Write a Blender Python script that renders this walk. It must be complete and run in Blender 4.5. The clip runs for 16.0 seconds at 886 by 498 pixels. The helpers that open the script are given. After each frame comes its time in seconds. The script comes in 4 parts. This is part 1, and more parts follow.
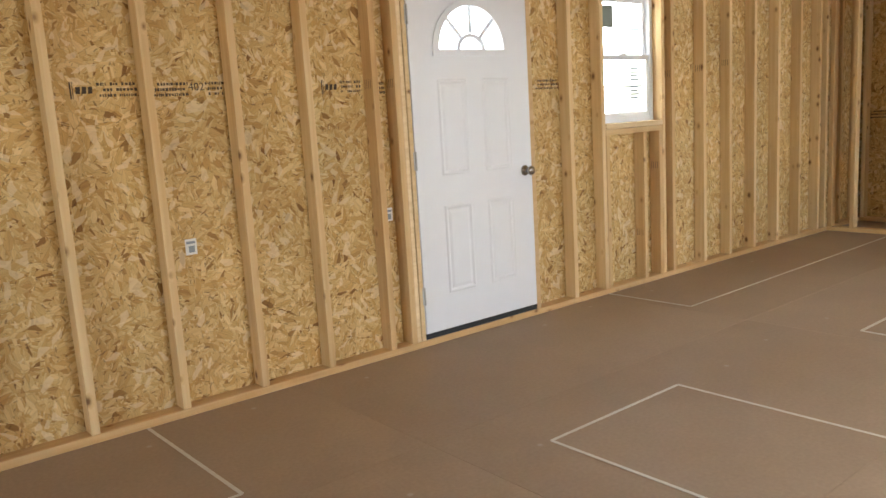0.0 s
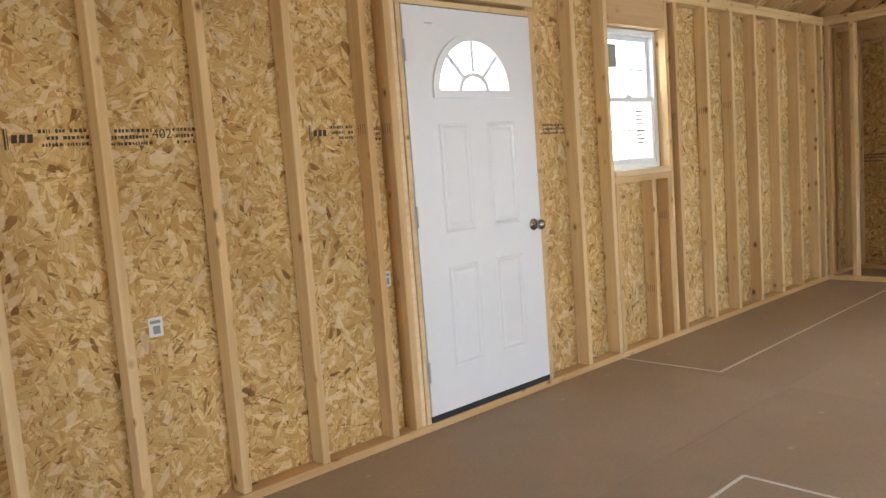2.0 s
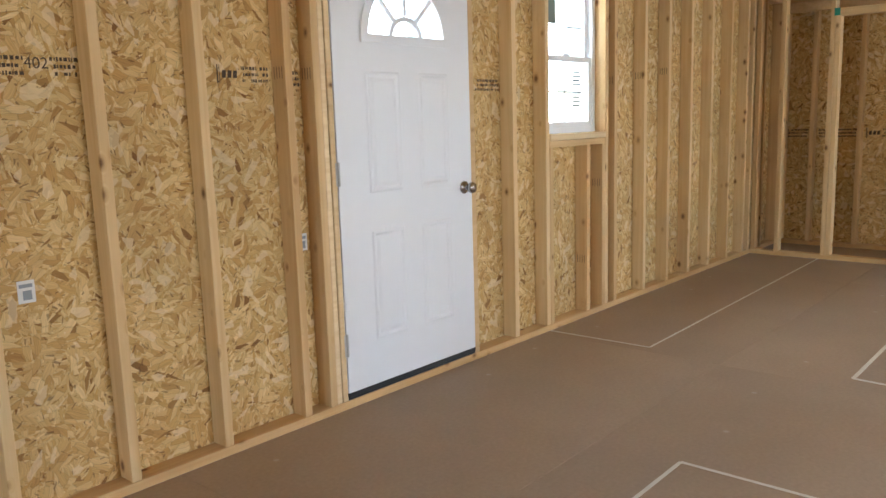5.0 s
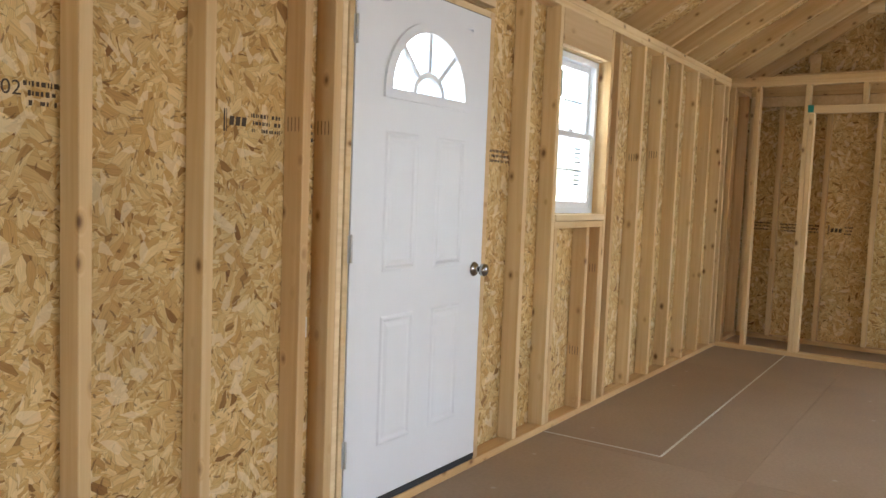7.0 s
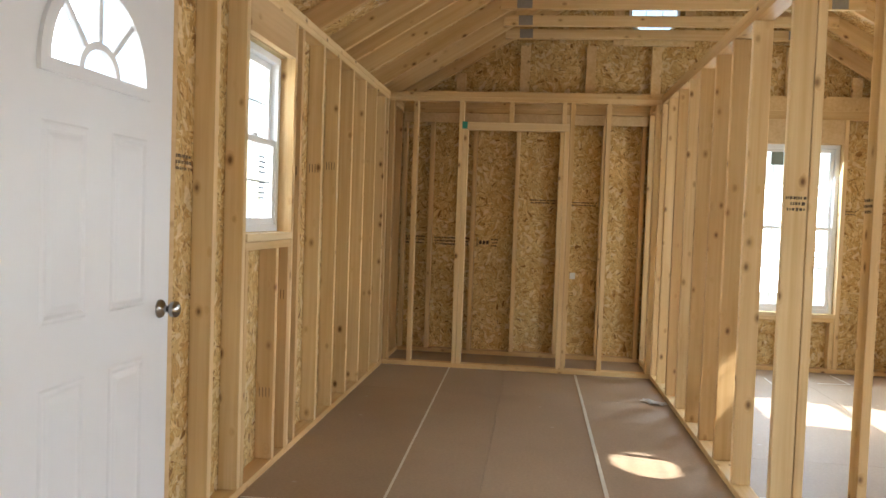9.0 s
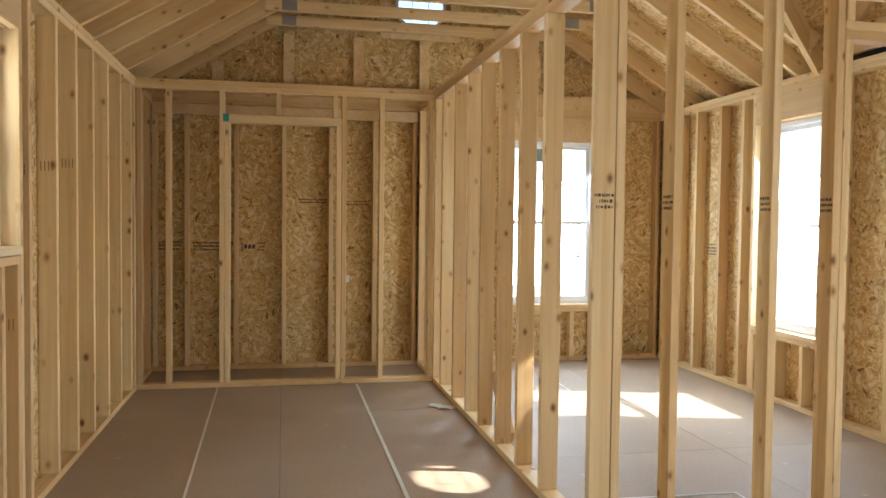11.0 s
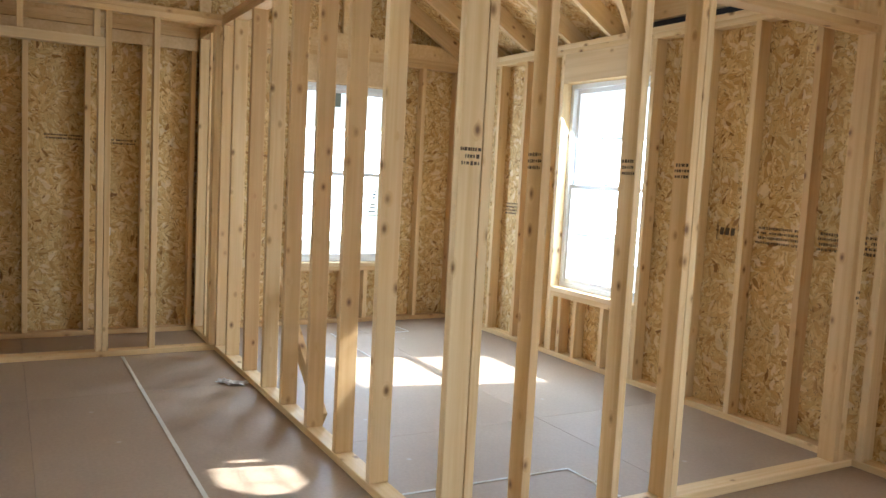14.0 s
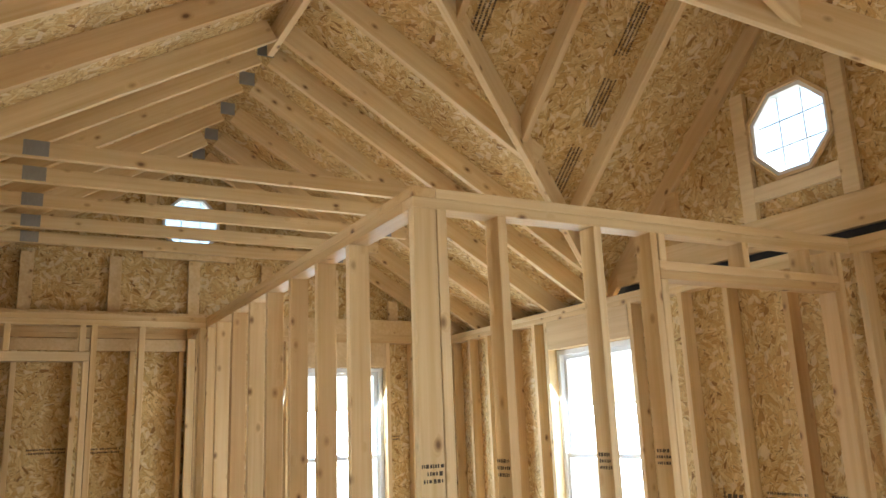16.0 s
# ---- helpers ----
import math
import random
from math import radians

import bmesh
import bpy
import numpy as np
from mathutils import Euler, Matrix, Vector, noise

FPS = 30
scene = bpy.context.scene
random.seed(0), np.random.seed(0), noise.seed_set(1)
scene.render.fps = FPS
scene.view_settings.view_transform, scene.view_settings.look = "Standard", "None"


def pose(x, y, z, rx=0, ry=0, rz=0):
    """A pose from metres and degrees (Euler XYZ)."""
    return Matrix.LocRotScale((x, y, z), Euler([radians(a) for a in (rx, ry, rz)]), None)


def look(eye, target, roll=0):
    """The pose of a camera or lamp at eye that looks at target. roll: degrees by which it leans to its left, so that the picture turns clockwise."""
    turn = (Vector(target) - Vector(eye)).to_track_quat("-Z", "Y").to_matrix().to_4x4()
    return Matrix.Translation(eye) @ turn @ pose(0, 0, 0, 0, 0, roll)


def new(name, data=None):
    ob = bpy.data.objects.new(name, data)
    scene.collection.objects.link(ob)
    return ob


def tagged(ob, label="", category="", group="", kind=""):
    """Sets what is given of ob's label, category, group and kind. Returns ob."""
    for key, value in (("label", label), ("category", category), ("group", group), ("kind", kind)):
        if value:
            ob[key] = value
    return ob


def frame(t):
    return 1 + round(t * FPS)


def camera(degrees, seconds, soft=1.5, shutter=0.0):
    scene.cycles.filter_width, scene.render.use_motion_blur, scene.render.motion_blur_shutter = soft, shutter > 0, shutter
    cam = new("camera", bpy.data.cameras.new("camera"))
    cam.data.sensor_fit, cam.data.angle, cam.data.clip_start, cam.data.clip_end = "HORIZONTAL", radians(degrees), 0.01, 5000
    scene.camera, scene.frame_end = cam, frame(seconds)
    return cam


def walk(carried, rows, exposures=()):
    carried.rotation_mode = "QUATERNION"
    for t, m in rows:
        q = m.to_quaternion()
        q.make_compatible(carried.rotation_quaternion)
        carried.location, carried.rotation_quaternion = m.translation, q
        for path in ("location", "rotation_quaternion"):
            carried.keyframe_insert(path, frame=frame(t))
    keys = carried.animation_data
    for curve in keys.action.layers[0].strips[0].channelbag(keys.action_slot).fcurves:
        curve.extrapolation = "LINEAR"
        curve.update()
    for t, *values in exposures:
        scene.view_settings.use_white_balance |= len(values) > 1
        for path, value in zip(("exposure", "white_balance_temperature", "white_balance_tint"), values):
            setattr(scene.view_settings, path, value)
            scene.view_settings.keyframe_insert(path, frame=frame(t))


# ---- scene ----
cam = camera(59.2, 16.0)
PATH = [
    (0, (0.151, 0.081, 1.299), (1.389, 1.616, 0.968), -3.5),
    (0.5, (0.268, 0.212, 1.356), (1.473, 1.782, 1.067), -3.2),
    (1, (0.374, 0.351, 1.335), (1.547, 1.952, 1.087), -2.7),
    (1.5, (0.369, 0.504, 1.321), (1.568, 2.09, 1.103), -2.8),
    (2, (0.337, 0.702, 1.309), (1.681, 2.168, 1.096), -4.3),
    (2.5, (0.357, 0.796, 1.323), (1.714, 2.24, 1.051), -3.8),
    (3, (0.415, 0.818, 1.328), (1.844, 2.193, 1.072), -2.9),
    (3.5, (0.493, 0.831, 1.272), (2.046, 2.065, 1.017), -2.7),
    (4, (0.517, 0.851, 1.262), (2.08, 2.068, 0.988), -2.9),
    (4.5, (0.521, 0.896, 1.266), (2.049, 2.151, 0.963), -2.7),
    (4.7, (0.53, 0.911, 1.279), (2.014, 2.212, 0.952), -2.1),
    (6.8, (0.603, 1.591, 1.288), (2.181, 2.803, 1.081), 2.4),
    (7, (0.647, 1.659, 1.298), (2.29, 2.79, 1.147), 2.2),
    (7.5, (0.733, 1.851, 1.279), (2.528, 2.723, 1.156), 3.2),
    (8, (0.784, 2.043, 1.289), (2.706, 2.583, 1.165), 1.5),
    (8.5, (0.896, 2.178, 1.272), (2.863, 2.509, 1.121), 2.0),
    (9, (1.084, 2.266, 1.296), (3.069, 2.499, 1.214), 2.0),
    (9.5, (1.215, 2.277, 1.299), (3.213, 2.282, 1.222), 1.5),
    (10, (1.278, 2.403, 1.324), (3.259, 2.132, 1.307), 0.1),
    (10.2, (1.301, 2.459, 1.323), (3.274, 2.13, 1.301), -0.4),
    (12.3, (1.963, 2.466, 1.315), (3.909, 2.017, 1.207), 1.7),
    (12.5, (2.014, 2.52, 1.327), (3.958, 2.058, 1.226), 1.4),
    (13, (2.093, 2.6, 1.342), (4.024, 2.087, 1.247), 1.0),
    (13.5, (2.132, 2.624, 1.338), (4.011, 1.951, 1.199), 1.7),
    (14, (2.145, 2.586, 1.326), (3.878, 1.604, 1.142), 3.0),
    (14.5, (2.138, 2.497, 1.384), (3.808, 1.398, 1.317), 1.2),
    (15, (2.125, 2.432, 1.483), (3.806, 1.37, 1.696), -0.7),
    (15.5, (2.114, 2.43, 1.529), (3.833, 1.479, 1.906), -1.3),
    (16, (2.094, 2.414, 1.55), (3.805, 1.479, 1.991), -2.2),
]
walk(cam, [(t, look(eye, target, roll)) for t, eye, target, roll in PATH],
     [(0, 1.88, 6450, 10), (3.5, 1.82, 6000, 10), (8, 1.75, 6200, 10), (9.5, 1.68, 6550, 10), (12.5, 1.75, 5700, 8), (14.5, 1.68, 5650, 8), (16, 1.80, 6000, 8)])

# ---- light ----
world = bpy.data.worlds.new("sky_world")
scene.world = world
world.use_nodes = True
wn = world.node_tree
SUN_WAY = Vector((0.65, 2.83, -3.05)).normalized()
sky = wn.nodes.new("ShaderNodeTexSky")
sky.sky_type = 'NISHITA'
sky.sun_disc = False
sky.sun_elevation = math.asin(-SUN_WAY.z)
sky.sun_rotation = math.atan2(-SUN_WAY.x, -SUN_WAY.y)
wn.links.new(sky.outputs[0], wn.nodes["Background"].inputs[0])
wn.nodes["Background"].inputs[1].default_value = 0.15
sun = new("sun", bpy.data.lights.new("sun", "SUN"))
sun.data.energy, sun.data.angle, sun.data.color = 5.0, radians(0.6), (1.0, 0.97, 0.91)
sun.rotation_euler = SUN_WAY.to_track_quat("-Z", "Y").to_euler()


def opening_light(name, place, toward, wide, high, watts, colour=(0.93, 0.97, 1.0)):
    """The sky's light through one opening."""
    lamp = new(name, bpy.data.lights.new(name, "AREA"))
    lamp.data.shape, lamp.data.size, lamp.data.size_y = "RECTANGLE", wide, high
    lamp.data.energy, lamp.data.color = watts, colour
    lamp.matrix_world = look(place, Vector(place) + Vector(toward))
    return lamp


# fill lamp added in an assumed, unseen doorway behind the camera
opening_light("unseen_doorway_fill", (-2.9, 1.25, 1.05), (1, 0, -0.4), 2.0, 2.0, 9)
# fill lamp at the added south window, out of view
opening_light("unseen_window_fill", (2.5, -1.46, 1.30), (0, 1, -0.9), 0.95, 1.5, 16)
opening_light("window_skylight_side", (6.465, -1.46, 1.30), (0, 1, -0.7), 0.95, 1.5, 18, (0.74, 0.87, 1.0))
opening_light("window_skylight_end", (8.84, 0.0, 1.30), (-1, 0, -0.6), 0.95, 1.5, 17, (0.74, 0.87, 1.0))
opening_light("window_skylight_entrance", (4.77, 3.92, 1.64), (0, -1, -0.2), 0.75, 1.0, 7)
opening_light("fanlight_skylight", (3.245, 3.85, 1.82), (0, -1, -0.2), 0.7, 0.5, 2)

# ---- plan ----
NORTH, SOUTH = 3.55, -1.09          # stud faces of the two long walls
WEST, EAST = -2.6, 8.47             # stud faces of the end walls
STUD, THICK, OSB = 0.089, 0.038, 0.012
STUD_TOP, TOP = 2.286, 2.362
RIDGE_Y, RIDGE_Z, PITCH = 1.23, 3.75, 0.6   # underside of the rafters
DORMER_X, DORMER_HALF = 4.69, 1.54
PART_Y, PART_X = 1.265, 4.40        # faces of the two inner partitions
CLOSET_X = 7.74
DP = (RIDGE_Z - 2.358) / DORMER_HALF


# ---- materials ----
class Nodes:
    """A short way to write node materials."""

    def __init__(self, name):
        self.m = bpy.data.materials.new(name)
        self.m.use_nodes = True
        self.t = self.m.node_tree
        self.b = self.t.nodes["Principled BSDF"]

    def add(self, kind, sets=(), **attrs):
        n = self.t.nodes.new(kind)
        for k, v in attrs.items():
            setattr(n, k, v)
        for k, v in sets:
            if hasattr(v, "is_linked"):
                self.t.links.new(v, n.inputs[k])
            else:
                n.inputs[k].default_value = v
        return n

    def math(self, op, a, b=0.0, clamp=False):
        return self.add("ShaderNodeMath", ((0, a), (1, b)), operation=op, use_clamp=clamp).outputs[0]

    def mix(self, f, a, b, blend='MIX'):
        n = self.add("ShaderNodeMix", ((0, f), (6, a), (7, b)), data_type='RGBA', blend_type=blend)
        return n.outputs[2]

    def ramp(self, v, stops, mode='LINEAR'):
        n = self.add("ShaderNodeValToRGB", ((0, v),))
        e = n.color_ramp.elements
        n.color_ramp.interpolation = mode
        while len(e) < len(stops):
            e.new(0.5)
        for el, (p, c) in zip(e, stops):
            el.position, el.color = p, (*c, 1) if len(c) == 3 else c
        return n.outputs[0]

    def put(self, colour, rough=0.7, bump=None, strength=0.3, dist=0.002, spec=0.4):
        for key, v in (("Base Color", colour), ("Roughness", rough), ("Specular IOR Level", spec)):
            if hasattr(v, "is_linked"):
                self.t.links.new(v, self.b.inputs[key])
            else:
                self.b.inputs[key].default_value = (*v, 1) if isinstance(v, tuple) else v
        if bump is not None:
            n = self.add("ShaderNodeBump", ((0, strength), (1, dist), ("Height", bump)))
            self.t.links.new(n.outputs[0], self.b.inputs["Normal"])
        return self.m


def grey(v):
    return (v, v, v)


def mat_plain(name, colour, rough=0.5, metal=0.0, spec=0.5, vary=0.06):
    n = Nodes(name)
    co = n.add("ShaderNodeTexCoord").outputs["Object"]
    no = n.add("ShaderNodeTexNoise", (("Vector", co), ("Scale", 14.0), ("Detail", 6.0)))
    c = n.mix(no.outputs[0], tuple(x * (1 - vary) for x in colour) + (1,), tuple(min(1, x * (1 + vary)) for x in colour) + (1,))
    n.b.inputs["Metallic"].default_value = metal
    return n.put(c, rough, no.outputs[0], 0.05, 0.001, spec)


def mat_osb(name, light, mid, dark):
    """Oriented strand board: long flakes, lying each its own way, in three layers."""
    n = Nodes(name)
    co = n.add("ShaderNodeTexCoord").outputs["Object"]
    rnd = n.add("ShaderNodeObjectInfo").outputs["Random"]
    shift = n.add("ShaderNodeCombineXYZ", ((0, n.math('MULTIPLY', rnd, 37.0)), (1, n.math('MULTIPLY', rnd, 91.0)), (2, 0.0))).outputs[0]
    co = n.add("ShaderNodeVectorMath", ((0, co), (1, shift)), operation='ADD').outputs[0]
    wob = n.add("ShaderNodeTexNoise", (("Vector", co), ("Scale", 18.0), ("Detail", 2.0)))
    wv = n.add("ShaderNodeVectorMath", ((0, wob.outputs[1]), (1, (0.5, 0.5, 0.5))), operation='SUBTRACT').outputs[0]
    wv = n.add("ShaderNodeVectorMath", ((0, wv), ("Scale", 0.02)), operation='SCALE').outputs[0]
    co = n.add("ShaderNodeVectorMath", ((0, co), (1, wv)), operation='ADD').outputs[0]

    def flakes(offset, patch, long_, short):
        p = n.add("ShaderNodeVectorMath", ((0, co), (1, (offset, offset * 1.7, 0.0))), operation='ADD').outputs[0]
        cell = n.add("ShaderNodeTexVoronoi", (("Vector", p), ("Scale", patch)), voronoi_dimensions='2D')
        ang = n.math('MULTIPLY', n.add("ShaderNodeSeparateColor", ((0, cell.outputs["Color"]),)).outputs[0], 6.28)
        turned = n.add("ShaderNodeVectorRotate", (("Vector", p), ("Angle", ang)), rotation_type='Z_AXIS').outputs[0]
        st = n.add("ShaderNodeVectorMath", ((0, turned), (1, (long_, short, 1.0))), operation='MULTIPLY').outputs[0]
        v = n.add("ShaderNodeTexVoronoi", (("Vector", st), ("Scale", 1.0)), voronoi_dimensions='2D')
        e = n.add("ShaderNodeTexVoronoi", (("Vector", st), ("Scale", 1.0)), voronoi_dimensions='2D', feature='DISTANCE_TO_EDGE')
        sep = n.add("ShaderNodeSeparateColor", ((0, v.outputs["Color"]),))
        grain = n.add("ShaderNodeTexNoise", (("Vector", n.add("ShaderNodeVectorMath", ((0, turned), (1, (14.0, 320.0, 1.0))), operation='MULTIPLY').outputs[0]), ("Scale", 1.0), ("Detail", 2.0)), noise_dimensions='2D').outputs[0]
        return sep.outputs[0], sep.outputs[1], e.outputs["Distance"], grain

    a1, b1, e1, g1 = flakes(0.0, 13.0, 17.0, 52.0)
    a2, b2, e2, g2 = flakes(5.3, 19.0, 32.0, 105.0)
    top = n.math('GREATER_THAN', b1, 0.42)
    tone = n.math('ADD', n.math('MULTIPLY', top, a1), n.math('MULTIPLY', n.math('SUBTRACT', 1.0, top), a2))
    grain = n.math('ADD', n.math('MULTIPLY', top, g1), n.math('MULTIPLY', n.math('SUBTRACT', 1.0, top), g2))
    edge = n.math('ADD', n.math('MULTIPLY', top, e1), n.math('MULTIPLY', n.math('SUBTRACT', 1.0, top), e2))
    c = n.ramp(tone, [(0.0, dark), (0.04, tuple(0.4 * x + 0.6 * y for x, y in zip(dark, mid))), (0.12, mid), (0.66, tuple(0.5 * x + 0.5 * y for x, y in zip(light, mid))), (1.0, light)])
    c = n.mix(1.0, c, n.ramp(grain, [(0.3, grey(0.86)), (0.7, grey(1.08))]), 'MULTIPLY')
    c = n.mix(1.0, c, n.ramp(edge, [(0.0, grey(0.73)), (0.06, grey(1.0))]), 'MULTIPLY')
    a3, b3, e3, g3 = flakes(9.1, 30.0, 42.0, 190.0)
    c = n.mix(n.math('MULTIPLY', n.math('GREATER_THAN', a3, 0.972), 0.6), c, (0.13, 0.065, 0.025, 1))
    a4, b4, e4, g4 = flakes(3.7, 9.0, 16.0, 38.0)
    c = n.mix(n.math('MULTIPLY', n.math('GREATER_THAN', a4, 0.90), 0.6), c, (0.80, 0.65, 0.40, 1))
    big = n.add("ShaderNodeTexNoise", (("Vector", co), ("Scale", 1.6), ("Detail", 4.0)))
    c = n.mix(1.0, c, n.ramp(big.outputs[0], [(0.3, grey(0.86)), (0.7, grey(1.1))]), 'MULTIPLY')
    return n.put(c, 0.72, n.math('ADD', tone, n.math('MULTIPLY', edge, 0.6)), 0.6, 0.0018, 0.25)


def mat_lumber(name, pale, deep, knots=0.9):
    """Sawn softwood, grain along the local X."""
    n = Nodes(name)
    co = n.add("ShaderNodeTexCoord").outputs["Object"]
    rnd = n.add("ShaderNodeObjectInfo").outputs["Random"]
    shift = n.add("ShaderNodeCombineXYZ", ((0, n.math('MULTIPLY', rnd, 53.0)), (1, n.math('MULTIPLY', rnd, 17.0)), (2, n.math('MULTIPLY', rnd, 29.0)))).outputs[0]
    co = n.add("ShaderNodeVectorMath", ((0, co), (1, shift)), operation='ADD').outputs[0]
    kv = n.add("ShaderNodeVectorMath", ((0, co), (1, (7.5, 12.0, 12.0))), operation='MULTIPLY').outputs[0]
    kn = n.add("ShaderNodeTexVoronoi", (("Vector", kv), ("Scale", 1.0)))
    pick = n.add("ShaderNodeSeparateColor", ((0, kn.outputs["Color"]),))
    has = n.math('GREATER_THAN', pick.outputs[0], 1.0 - 0.68 * knots)
    far = n.math('ADD', kn.outputs["Distance"], n.math('MULTIPLY', pick.outputs[1], 0.08))
    near = n.math('MULTIPLY', n.ramp(far, [(0.08, grey(1.0)), (0.36, grey(0.0))]), has)
    ring = n.math('MULTIPLY', n.ramp(far, [(0.14, grey(1.0)), (0.25, grey(0.0))]), has)
    core = n.math('MULTIPLY', n.ramp(far, [(0.08, grey(1.0)), (0.16, grey(0.0))]), has)
    gv = n.add("ShaderNodeVectorMath", ((0, co), (1, (1.1, 42.0, 42.0))), operation='MULTIPLY').outputs[0]
    gv = n.add("ShaderNodeVectorMath", ((0, gv), (1, n.add("ShaderNodeCombineXYZ", ((1, n.math('MULTIPLY', near, 2.5)), (2, n.math('MULTIPLY', near, 1.5)))).outputs[0])), operation='ADD').outputs[0]
    g = n.add("ShaderNodeTexNoise", (("Vector", gv), ("Scale", 1.0), ("Detail", 5.0), ("Roughness", 0.6))).outputs[0]
    broad = n.add("ShaderNodeTexNoise", (("Vector", n.add("ShaderNodeVectorMath", ((0, co), (1, (0.9, 9.0, 9.0))), operation='MULTIPLY').outputs[0]), ("Scale", 1.0), ("Detail", 2.0))).outputs[0]
    c = n.ramp(n.math('ADD', n.math('MULTIPLY', g, 0.6), n.math('MULTIPLY', broad, 0.4)), [(0.32, deep), (0.62, pale)])
    c = n.mix(1.0, c, n.ramp(rnd, [(0.0, (0.80, 0.69, 0.58)), (0.3, (0.94, 0.89, 0.82)), (0.7, (1.0, 0.99, 0.96)), (1.0, (1.08, 1.09, 1.10))]), 'MULTIPLY')
    c = n.mix(n.math('MULTIPLY', near, 0.30), c, (deep[0] * 0.85, deep[1] * 0.70, deep[2] * 0.5, 1))
    c = n.mix(n.math('MULTIPLY', ring, 0.7), c, (0.36, 0.19, 0.075, 1))
    c = n.mix(n.math('MULTIPLY', core, 0.8), c, (0.12, 0.055, 0.022, 1))
    return n.put(c, 0.62, g, 0.22, 0.001, 0.3)


def mat_floor():
    n = Nodes("brown_floor_paint")
    co = n.add("ShaderNodeTexCoord").outputs["Object"]
    rnd = n.add("ShaderNodeObjectInfo").outputs["Random"]
    big = n.add("ShaderNodeTexNoise", (("Vector", co), ("Scale", 1.3), ("Detail", 6.0), ("Roughness", 0.6))).outputs[0]
    fine = n.add("ShaderNodeTexNoise", (("Vector", co), ("Scale", 60.0), ("Detail", 5.0))).outputs[0]
    scuff = n.add("ShaderNodeTexNoise", (("Vector", n.add("ShaderNodeVectorMath", ((0, co), (1, (2.0, 22.0, 1.0))), operation='MULTIPLY').outputs[0]), ("Scale", 1.0), ("Detail", 5.0))).outputs[0]
    c = n.ramp(big, [(0.3, (0.330, 0.241, 0.163)), (0.7, (0.395, 0.295, 0.204))])
    c = n.mix(1.0, c, n.ramp(fine, [(0.3, grey(0.93)), (0.7, grey(1.06))]), 'MULTIPLY')
    c = n.mix(n.ramp(scuff, [(0.62, grey(0.0)), (0.8, grey(0.35))]), c, (0.37, 0.29, 0.23, 1))
    spot = n.add("ShaderNodeTexVoronoi", (("Vector", co), ("Scale", 2.2)), voronoi_dimensions='2D')
    keep = n.math('GREATER_THAN', n.add("ShaderNodeSeparateColor", ((0, spot.outputs["Color"]),)).outputs[0], 0.7)
    c = n.mix(n.math('MULTIPLY', keep, n.ramp(spot.outputs["Distance"], [(0.015, grey(0.6)), (0.035, grey(0.0))])), c, (0.5, 0.43, 0.36, 1))
    c = n.mix(1.0, c, n.ramp(rnd, [(0.0, grey(0.95)), (1.0, grey(1.04))]), 'MULTIPLY')
    return n.put(c, n.ramp(big, [(0.2, grey(0.52)), (0.8, grey(0.68))]), fine, 0.12, 0.001, 0.35)


def mat_glass():
    n = Nodes("window_glass")
    n.b.inputs["Base Color"].default_value = (0.97, 0.99, 0.98, 1)
    n.b.inputs["Roughness"].default_value = 0.01
    n.b.inputs["Transmission Weight"].default_value = 1.0
    n.b.inputs["IOR"].default_value = 1.02
    return n.m


def mat_ground():
    n = Nodes("pale_gravel_ground")
    co = n.add("ShaderNodeTexCoord").outputs["Object"]
    a = n.add("ShaderNodeTexNoise", (("Vector", co), ("Scale", 0.5), ("Detail", 8.0))).outputs[0]
    b = n.add("ShaderNodeTexNoise", (("Vector", co), ("Scale", 30.0), ("Detail", 4.0))).outputs[0]
    c = n.ramp(a, [(0.35, (0.42, 0.40, 0.36)), (0.65, (0.34, 0.36, 0.26))])
    c = n.mix(1.0, c, n.ramp(b, [(0.3, grey(0.8)), (0.7, grey(1.15))]), 'MULTIPLY')
    return n.put(c, 0.95, b, 0.4, 0.01, 0.1)


M_OSB = mat_osb("strand_board", (0.78, 0.585, 0.285), (0.565, 0.335, 0.108), (0.25, 0.12, 0.034))
M_WOOD = mat_lumber("stud_lumber", (0.80, 0.615, 0.35), (0.66, 0.445, 0.205))
M_CLEAR = mat_lumber("pale_board_lumber", (0.80, 0.635, 0.39), (0.67, 0.49, 0.265), 0.25)
M_FLOOR = mat_floor()
M_DOOR = mat_plain("white_door_enamel", (0.80, 0.81, 0.83), 0.38, 0.0, 0.5, 0.015)
M_VINYL = mat_plain("white_vinyl", (0.80, 0.81, 0.82), 0.35, 0.0, 0.5, 0.02)
M_BLACK = mat_plain("black_rubber", (0.025, 0.027, 0.03), 0.6)
M_CHROME = mat_plain("satin_nickel", (0.36, 0.35, 0.34), 0.22, 1.0)
M_STEEL = mat_plain("galvanised_steel", (0.32, 0.30, 0.27), 0.55, 0.4, 0.5, 0.2)
M_HINGE = mat_plain("zinc_hinge", (0.58, 0.58, 0.57), 0.4, 0.6, 0.5, 0.08)
M_LINE = mat_plain("white_marking_line", (0.68, 0.65, 0.58), 0.8, 0.0, 0.2, 0.15)
M_INK = mat_plain("black_stamp_ink", (0.085, 0.06, 0.04), 0.8, 0.0, 0.2, 0.3)
M_FADED = mat_plain("faded_stamp_ink", (0.24, 0.15, 0.08), 0.8, 0.0, 0.2, 0.3)
M_PAPER = mat_plain("white_paper", (0.82, 0.82, 0.80), 0.7)
M_GREYINK = mat_plain("grey_print", (0.30, 0.34, 0.38), 0.7)
M_GREEN = mat_plain("green_grey_label", (0.22, 0.27, 0.24), 0.6)
M_TAPE = mat_plain("teal_plastic", (0.03, 0.30, 0.22), 0.45)
